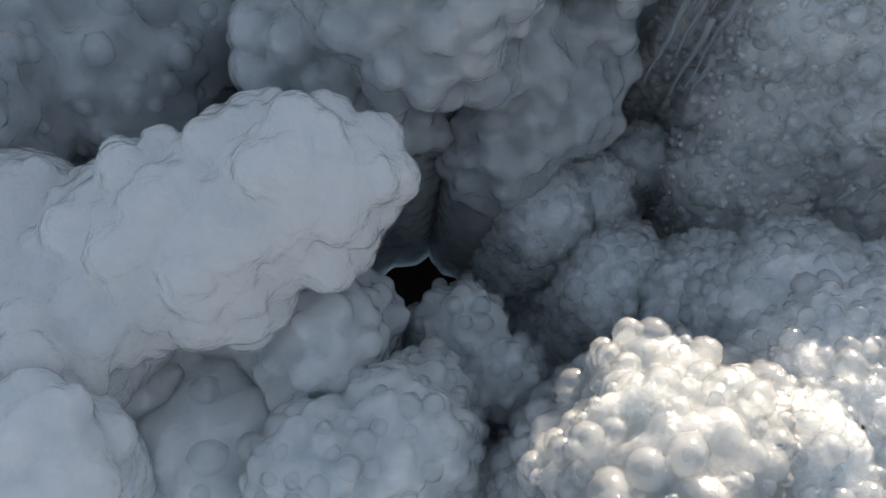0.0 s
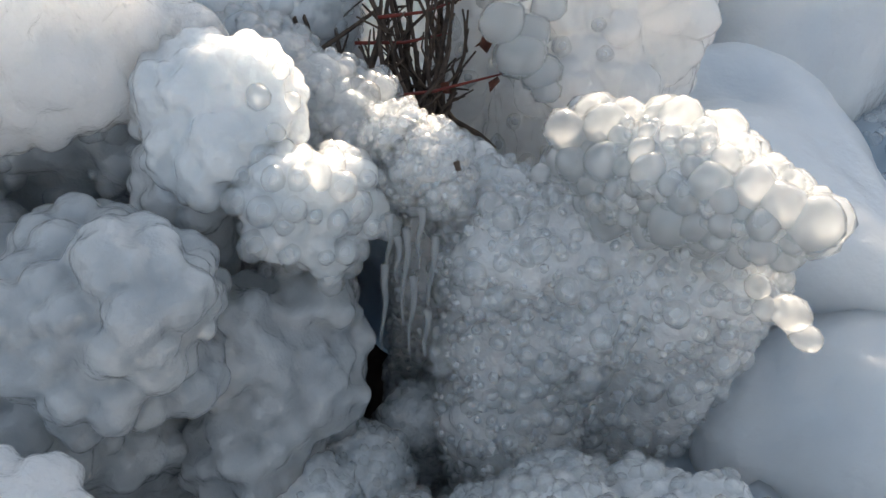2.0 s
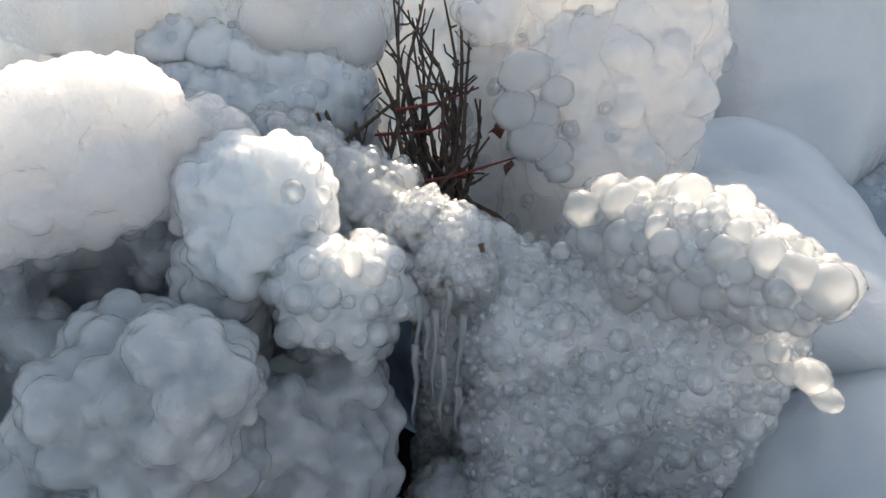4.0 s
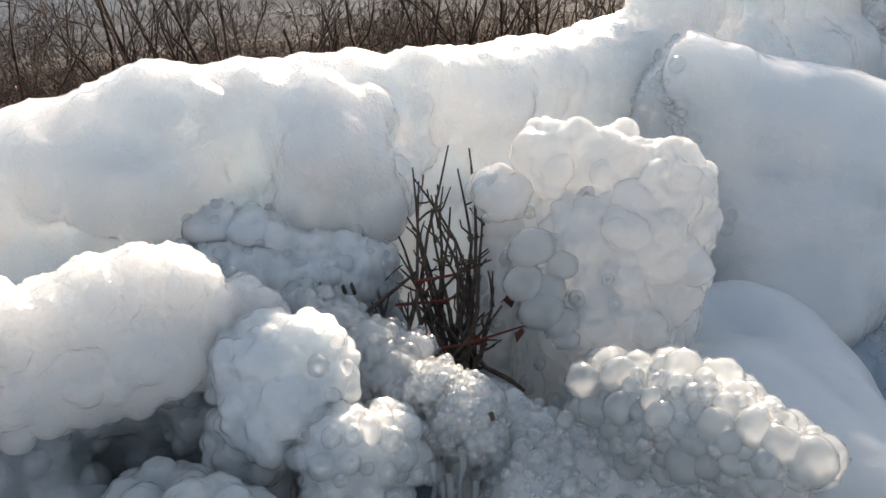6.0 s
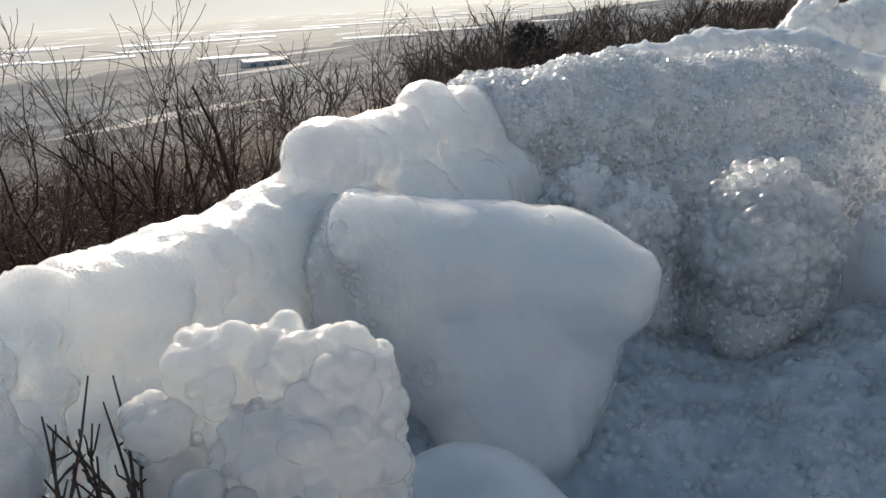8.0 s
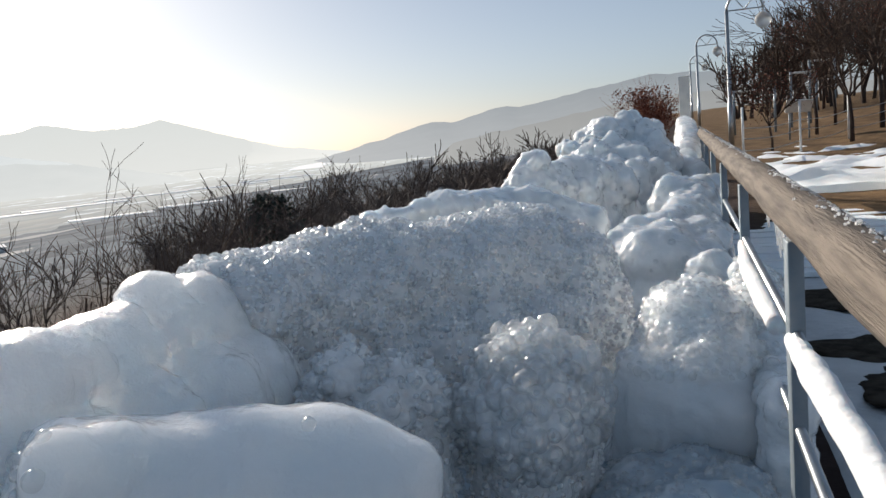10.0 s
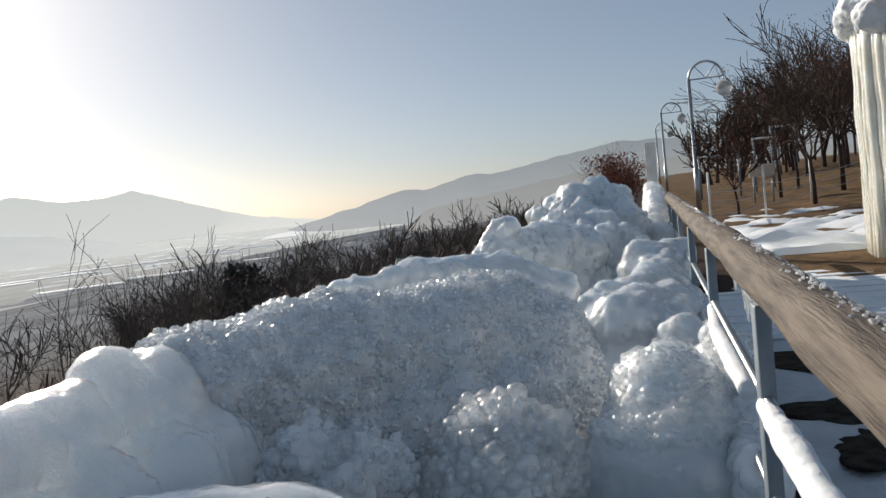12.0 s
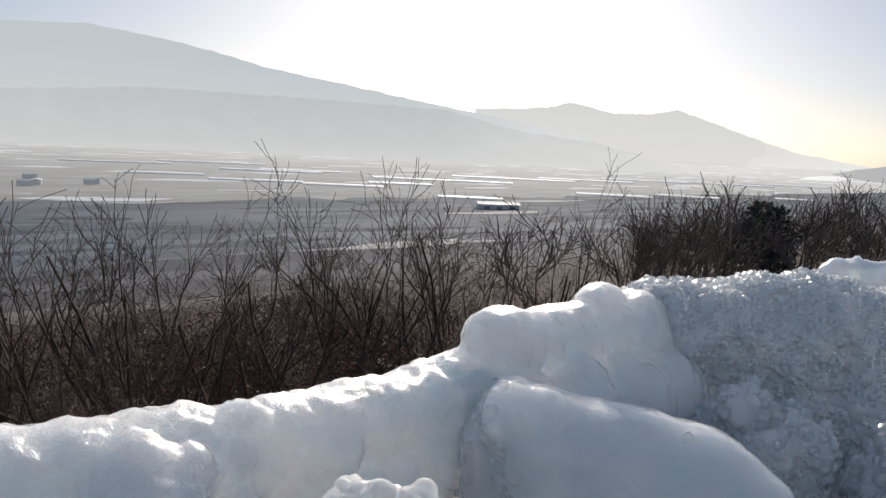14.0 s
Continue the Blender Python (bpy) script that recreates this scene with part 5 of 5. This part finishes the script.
# ---------- path, lawn, park ----------
def snow_sheet(name, x0, x1, y0, y1, z, lump, label, step=0.12, mat=SNOW, seed=0):
    nx, ny = int((x1 - x0) / step), int((y1 - y0) / step)
    v, f = [], []
    for i in range(nx + 1):
        for k in range(ny + 1):
            x, y = x0 + (x1 - x0) * i / nx, y0 + (y1 - y0) * k / ny
            e = min(i, nx - i, k, ny - k) / 3.0
            q = noise.fractal(Vector((x * 1.1, y * 1.1, seed)), 0.8, 2.1, 4)
            v.append((x, y, z + lump * q * min(1, e) - (0.15 if e < 0.3 else 0)))
    for i in range(nx):
        for k in range(ny):
            a = i * (ny + 1) + k
            f.append((a, a + ny + 1, a + ny + 2, a + 1))
    return tagged(mesh_object(name, v, f, mat), label, "snow", kind="structure")


snow_sheet("pavement_snow", -1.5, 9.0, -3.4, -0.45, 0.20, 0.05, "trampled snow over the path beside the railing", mat=SHADED_SNOW)
snow_sheet("pavement_snow_bank", 12.5, 24.0, -5.4, -1.6, 0.40, 0.13, "lumpy snow bank at the lawn's edge", seed=4)


def boardwalk():
    o = thing("boardwalk", (10.5, -2.6, 0.2), "plank boardwalk dusted with fresh snow", "boardwalk")
    me = None
    for i in range(34):
        if me is None:
            first = mesh_object("plank", *box_data(0, 0, 0, 0.17, 4.2, 0.04), SNOW, o, smooth=False)
            me = first.data
            ob = first
        else:
            ob = new("plank", me)
            ob.parent = o
        ob.location = (-3.2 + 0.19 * i, 0, 0.03 + 0.006 * math.sin(i * 2.7))


boardwalk()


def dark_hole(x, y, s):
    bm = bmesh.new()
    bmesh.ops.create_icosphere(bm, subdivisions=3, radius=s)
    for v in bm.verts:
        v.co.z *= 0.05
        v.co *= 1 + 0.6 * noise.noise(v.co * 1.4 / s + Vector((x, y, 0)))
    o = part("soil_patch", bm, SOIL)
    o.location = (x, y, 0.205)
    tagged(o, "patch of dark wet soil bare of snow", "soil", "bare soil patches")


for x, y, s in ((6.5, -1.1, 0.38), (5.2, -1.05, 0.36), (4.6, -0.95, 0.25)):
    dark_hole(x, y, s)


def frozen_fountain():
    cx, cy, z0 = 11.9, -3.75, 0.2
    o = thing("frozen_fountain", (cx, cy, z0), "tall cream-white column of frozen icicles under a snow cap", "ice column")
    r = np.random.default_rng(12)
    core = [(0, 0, 0.0), (0, 0, 1.0), (0, 0, 2.0), (0, 0, 3.0)]
    mesh_object("core", *tube_data(core, [0.75, 0.72, 0.7, 0.75], 24), CREAM, o)
    for i in range(52):
        a = 2 * math.pi * i / 64 + r.normal(0, 0.03)
        rr = 0.78 + r.normal(0, 0.035)
        n = 9
        pts = [(rr * math.cos(a) * (1.08 - 0.06 * k / n), rr * math.sin(a) * (1.08 - 0.06 * k / n), 3.05 - 3.05 * k / (n - 1)) for k in range(n)]
        rad = [0.075 * r.uniform(0.75, 1.25) for k in range(n)]
        mesh_object("icicle", *tube_data(pts, rad, 8), CREAM, o)
    cap = [(0.85 * math.cos(a), 0.85 * math.sin(a), 3.15 + 0.08 * math.sin(5 * a), 0.24, 0) for a in np.arange(0, 6.28, 0.35)]
    cap += [(0, 0, 3.4, 0.7, 0), (-0.7, 0.7, 3.55, 0.35, 0), (-0.3, 0.9, 3.75, 0.3, 0)]
    me = fused_ice(cap, 0.03, 3.0, 0.05, 0.01, 51, 6, [(0.16, 0.05, -9, 9)])
    me.materials.clear()
    me.materials.append(SNOW)
    ob = new("snow_cap", me)
    ob.parent = o


CREAM = ice_material("cream_ice", (0.88, 0.87, 0.80), (0.78, 0.76, 0.66), 0.35, 0.15, 0.04, scale=4.0, bump=0.4, bump_scale=20.0, bump_dist=0.02)
frozen_fountain()


def lamp_post(x, y, h):
    z0 = ground_z(x, y)
    o = thing("lamp_post", (x, y, z0), "slender galvanised lamp post with a half-round arch and hanging globe", "lamp", "lamp posts along the path")
    mesh_object("pole", *tube_data([(0, 0, 0), (0, 0, 1.2), (0, 0, 1.21), (0, 0, h)], [0.065, 0.065, 0.05, 0.045], 12), CHROME, o)
    r = 0.42
    pts = [(0, -r + r * math.cos(a), h + r * math.sin(a)) for a in np.linspace(0, math.pi, 18)]
    mesh_object("arch", *tube_data(pts, [0.03] * 18, 8), CHROME, o)
    mesh_object("tie_bar", *tube_data([(0, 0, h), (0, -2 * r, h)], [0.018, 0.018], 8), CHROME, o)
    for a in (0.9, 2.24):
        mesh_object("spoke", *tube_data([(0, -r, h), (0, -r + r * math.cos(a), h + r * math.sin(a))], [0.012, 0.012], 6), CHROME, o)
    mesh_object("hanger", *tube_data([(0, -2 * r, h), (0, -2 * r, h - 0.12)], [0.02, 0.02], 8), CHROME, o)
    bm = bmesh.new()
    bmesh.ops.create_uvsphere(bm, u_segments=20, v_segments=12, radius=0.2, matrix=Matrix.Translation((0, -2 * r, h - 0.3)))
    part("globe", bm, GLASS, o)
    return o


lamp_post(22.2, -1.55, 3.45)
lamp_post(37.0, -1.4, 3.5)
lamp_post(52.0, -1.6, 3.5)


def tree(x, y, h, seed, leaves=0, name="bare_tree", label="bare grey-brown deciduous tree", lean=0.0, kids=6):
    r = np.random.default_rng(seed)
    out, tips = [], []
    z = ground_z(x, y) - 0.1
    o = thing(name, (x, y, z), label, "tree", "park trees")
    trunk_h = h * 0.27
    trunk = [(0, 0, 0), (lean * 0.3, 0, trunk_h * 0.5), (lean, 0.05, trunk_h)]
    mesh_object("trunk", *tube_data(trunk, [h * 0.013, h * 0.011, h * 0.009], 8), BARK, o)
    for k in range(5):
        a = k * 1.3 + r.uniform(0, 1)
        branching(r, trunk[2], (0.7 * math.cos(a), 0.7 * math.sin(a), r.uniform(0.6, 1.3)), h * r.uniform(0.4, 0.62), h * 0.007, 2, 5, 0.7, kids, out, tips, 0.15, 0.010)
    tall = max(p[2] for chunk in out for p in chunk[0]) / h
    out = [([(p[0], p[1], p[2] if p[2] < trunk_h else trunk_h + (p[2] - trunk_h) * (1 - 0.27) / max(tall - 0.27, 0.1)) for p in v], f) for v, f in out]
    tips = [(Vector((t[0].x, t[0].y, min(t[0].z, h))), t[1]) for t in tips]
    c = mesh_object("crown", *join_data(out), BARK, o)
    c["kind"] = "stuff"
    if leaves:
        lv = [leaf_data(r, tips[int(r.integers(len(tips)))][0] + Vector(r.normal(0, 0.12, 3).tolist()), 0.06 * r.uniform(0.6, 1.3)) for _ in range(leaves * 3)]
        l = mesh_object("dry_foliage", *join_data(lv), DRY_LEAF, o)
        l["kind"] = "stuff"
    return o


for s, (bearing, d, top, lv) in enumerate(((-11.3, 22, 8.5, 0), (-6.6, 21, 4.0, 350), (-13.0, 25, 10.5, 0), (-9.3, 26, 7.5, 0), (-11.0, 36, 8.0, 700),
                                           (-14.2, 28, 10.0, 300), (-9.8, 44, 7.0, 700), (-13.4, 38, 9.0, 700), (-12.0, 48, 8.0, 900), (-10.4, 29, 7.0, 400), (-16.0, 34, 10.0, 500), (-18.0, 30, 10.0, 0))):
    x, y = 0.6 + d * math.cos(radians(bearing)), d * math.sin(radians(bearing))
    tree(x, y, 1.56 + d * math.tan(radians(top)) - ground_z(x, y), 300 + s, lv, label="park tree with brown withered leaves" if lv else "bare grey-brown park tree")


def park_woods():
    chunks, r = [], np.random.default_rng(31)
    for i in range(70):
        bearing, d = r.uniform(-24, -3.0), r.uniform(42, 85)
        x, y = d * math.cos(radians(bearing)), d * math.sin(radians(bearing))
        top = float(np.interp(bearing, (-24, -13, -9, -5, -3), (7.0, 7.0, 5.5, 3.0, 1.8))) * r.uniform(0.55, 1.0)
        z = ground_z(x, y) - 0.2
        out, tips = [], []
        branching(r, (x, y, z), (r.normal(0, 0.08), r.normal(0, 0.08), 1), 1.56 + d * math.tan(radians(top)) - z, 0.13, 2, 4, 0.8, 8, out, tips, 0.14, 0.022)
        chunks += out
    tagged(mesh_object("park_woods", *join_data(chunks), BARK), "dense dark bare woods behind the park lawn", "woods", kind="stuff")


park_woods()


def red_bush():
    o = thing("red_bush", (16.2, 0.30, ground_z(16.2, 0.3)), "dense rounded russet-brown winter bush", "bush")
    r = np.random.default_rng(21)
    out, tips = [], []
    for k in range(34):
        a = r.uniform(0, 6.28)
        branching(r, (0, 0, 0.35), (0.6 * math.cos(a) * r.random(), 0.6 * math.sin(a) * r.random(), 1), r.uniform(0.75, 1.05), 0.010, 2, 4, 0.5, 5, out, tips)
    w = mesh_object("branchwork", *join_data(out), RUSSET, o)
    lv = [leaf_data(r, tips[int(r.integers(len(tips)))][0] + Vector(r.normal(0, 0.06, 3).tolist()), 0.045 * r.uniform(0.6, 1.3)) for _ in range(5200)]
    lv = [q for q in lv if max(p[2] for p in q[0]) < 1.75 and q[0][0][0] ** 2 + q[0][0][1] ** 2 < 0.5]
    l = mesh_object("dry_foliage", *join_data(lv), RUSSET, o)
    w["kind"] = l["kind"] = "stuff"


RUSSET = material("russet_leaf", (0.22, 0.07, 0.04), 0.8, colour2=(0.12, 0.04, 0.026), scale=6.0)
red_bush()


def end_board():
    o = thing("end_board", (13.4, -0.25, 0.3), "white painted board at the railing's end", "board")
    mesh_object("panel", *box_data(0, 0, 1.15, 0.05, 0.16, 1.3), WHITE_PAINT, o, smooth=False)
    mesh_object("foot", *box_data(0, 0, 0.25, 0.06, 0.08, 0.6), STEEL, o, smooth=False)


end_board()


def sign_board():
    x, y = 25.0, -3.55
    o = thing("sign_board", (x, y, ground_z(x, y)), "small white sign board on two legs on the lawn", "sign")
    for dy in (-0.25, 0.25):
        mesh_object("leg", *tube_data([(0, dy, 0), (0, dy, 0.75)], [0.025, 0.025], 8), STEEL, o)
    p = mesh_object("board", *box_data(0, 0, 0, 0.04, 0.68, 0.42), WHITE_PAINT, o, smooth=False)
    p.location, p.rotation_euler = (0, 0, 0.92), (radians(4), radians(-38), 0)


sign_board()


def wire_fence():
    o = thing("wire_fence", (20, -2.5, 0.4), "low park fence of thin white posts and sagging wires", "fence")
    spots = [(18.5, -1.5), (20.5, -2.9), (23.0, -4.4), (26.0, -6.5), (29.0, -9.0)]
    zs = []
    for x, y in spots:
        z = ground_z(x, y)
        zs.append(z)
        mesh_object("post", *tube_data([(x - 20, y + 2.5, z - 0.4), (x - 20, y + 2.5, z + 0.75)], [0.025, 0.025], 8), WHITE_PAINT, o)
    for hgt in (0.25, 0.5, 0.72):
        pts = []
        for i in range(len(spots) - 1):
            for k in range(6):
                t = k / 6
                pts.append((spots[i][0] * (1 - t) + spots[i + 1][0] * t - 20, spots[i][1] * (1 - t) + spots[i + 1][1] * t + 2.5, zs[i] * (1 - t) + zs[i + 1] * t - 0.4 + hgt - 0.06 * math.sin(math.pi * t)))
        mesh_object("wire", *tube_data(pts, [0.009] * len(pts), 5), CHROME, o)


wire_fence()


def exercise_bars(x, y, w, h):
    o = thing("exercise_bars", (x, y, ground_z(x, y)), "white tubular exercise bars among the trees", "exercise bars", "park equipment")
    for k in (-1, 1):
        mesh_object("upright", *tube_data([(0, k * w / 2, 0), (0, k * w / 2, h)], [0.04, 0.04], 8), STEEL, o)
    mesh_object("bar", *tube_data([(0, -w / 2, h - 0.05), (0, w / 2, h - 0.05)], [0.035, 0.035], 8), WHITE_PAINT, o)


exercise_bars(30.0, -2.9, 1.3, 1.5)
exercise_bars(31.0, -4.6, 0.8, 1.9)
exercise_bars(31.6, -5.3, 0.8, 2.2)


# ---------- valley ----------
def conifer(x, y, h, w, seed):
    r = np.random.default_rng(seed)
    z = ground_z(x, y) - 0.2
    o = thing("evergreen_tree", (x, y, z), "dark rounded evergreen tree at the wood's edge", "tree")
    mesh_object("trunk", *tube_data([(0, 0, 0), (0.1, 0, h * 0.5), (0, 0, h * 0.9)], [0.18, 0.12, 0.03], 8), BARK, o)
    chunks = []
    for i in range(2600):
        a, t = r.uniform(0, 6.28), r.uniform(0.12, 1.0)
        prof = math.sin(math.pi * min(1.0, t * 0.55 + 0.38)) ** 0.6
        rr = w * prof * math.sqrt(r.random()) * (1 + 0.25 * noise.noise(Vector((a * 1.2, t * 5, seed))))
        chunks.append(leaf_data(r, (rr * math.cos(a), rr * math.sin(a), h * t), 0.30))
    c = mesh_object("crown", *join_data(chunks), NEEDLE, o)
    c["kind"] = "stuff"


NEEDLE = material("dark_needles", (0.035, 0.045, 0.038), 0.8, colour2=(0.06, 0.07, 0.055), scale=2.0)
conifer(38.0, 19.8, 4.6, 1.9, 4)


def barn():
    a = radians(46.0)
    x, y = 515 * math.cos(a), 515 * math.sin(a)
    o = thing("barn", (x, y, VALLEY + 2.2), "pale farm building with a snow-covered roof on the valley floor", "building")
    o.rotation_euler = (0, 0, radians(150))
    mesh_object("wall", *box_data(0, 0, 2.4, 26, 10, 5.0), WHITE_PAINT, o, smooth=False)
    v = [(-14, -6, 4.8), (14, -6, 4.8), (14, 6, 4.8), (-14, 6, 4.8), (-14, 0, 6.2), (14, 0, 6.2)]
    mesh_object("roof", v, [(0, 1, 5, 4), (2, 3, 4, 5), (0, 4, 3), (1, 2, 5), (3, 2, 1, 0)], SNOW, o, smooth=False)
    for k in (-8, 0, 8):
        mesh_object("door", *box_data(k, -5.05, 1.8, 3.4, 0.2, 3.4), STEEL, o, smooth=False)
        mesh_object("door", *box_data(k, 5.05, 1.8, 3.4, 0.2, 3.4), STEEL, o, smooth=False)


barn()


def greenhouse(bearing, dist, length, turn):
    a = radians(bearing)
    x, y = dist * math.cos(a), dist * math.sin(a)
    o = thing("greenhouse", (x, y, VALLEY + 2.1), "long white snow-dusted greenhouse on the valley fields", "greenhouse", "greenhouses in the valley")
    o.rotation_euler = (0, 0, radians(turn))
    v, f, n = [], [], 9
    for e in (-1, 1):
        for k in range(n):
            w = math.pi * k / (n - 1)
            v.append((e * length / 2, 8.0 * math.cos(w), 1.6 * math.sin(w)))
    for k in range(n - 1):
        f.append((k, k + 1, n + k + 1, n + k))
    f += [tuple(range(n - 1, -1, -1)), tuple(range(n, 2 * n))]
    mesh_object("tunnel", v, f, SNOW, o, smooth=False)
    mesh_object("end_door", *box_data(length / 2 + 0.05, 0, 1.1, 0.1, 2.2, 2.2), STEEL, o, smooth=False)


for bearing, dist, length, turn in ((62, 900, 110, -32), (60, 930, 90, -32), (50, 860, 150, -34), (53, 760, 60, -30), (57, 700, 70, -35), (63, 720, 80, -30), (69, 780, 70, -25), (45, 980, 150, -38), (40, 1050, 120, -42),
                                    (36, 1150, 120, -46), (31, 1200, 140, -50), (27, 1300, 120, -55), (72, 980, 120, -20), (38, 760, 70, -44), (33, 820, 60, -48), (48, 620, 50, -36), (66, 1050, 130, -28), (25, 900, 80, -58)):
    greenhouse(bearing, dist, length, turn)


def river():
    v, f = [], []
    for i in range(30):
        t = i / 29
        d = 1700 + 1500 * t
        a = radians(25 - 8.5 * t + 1.2 * math.sin(6 * t))
        w = 35 + 20 * t
        n = Vector((-math.sin(a), math.cos(a), 0))
        c = Vector((d * math.cos(a), d * math.sin(a), VALLEY + 3.0))
        v += [tuple(c - n * w), tuple(c + n * w)]
    for i in range(29):
        f.append((2 * i, 2 * i + 2, 2 * i + 3, 2 * i + 1))
    tagged(mesh_object("water_river", v, f, SNOW), "frozen snow-covered river winding down the valley", "river", kind="structure")


river()


def hamlet(bearing, dist, n, seed):
    r = np.random.default_rng(seed)
    for i in range(n):
        a, d = radians(bearing + r.normal(0, 2.2)), dist + r.normal(0, 60)
        x, y = d * math.cos(a), d * math.sin(a)
        o = thing("farmhouse", (x, y, max(ground_z(x, y), VALLEY + 2.1)), "small grey farmhouse with a pale roof in the valley", "house", "farmhouses in the valley")
        o.rotation_euler = (0, 0, r.uniform(0, 3))
        # Pale walls and roof: the valley's haze is put into their colour.
        mesh_object("wall", *box_data(0, 0, 1.6, 9, 6, 3.4), WHITE_PAINT, o, smooth=False)
        v = [(-5, -3.6, 3.2), (5, -3.6, 3.2), (5, 3.6, 3.2), (-5, 3.6, 3.2), (-5, 0, 4.2), (5, 0, 4.2)]
        mesh_object("roof", v, [(0, 1, 5, 4), (2, 3, 4, 5), (0, 4, 3), (1, 2, 5), (3, 2, 1, 0)], WHITE_PAINT, o, smooth=False)


hamlet(78, 640, 8, 3)
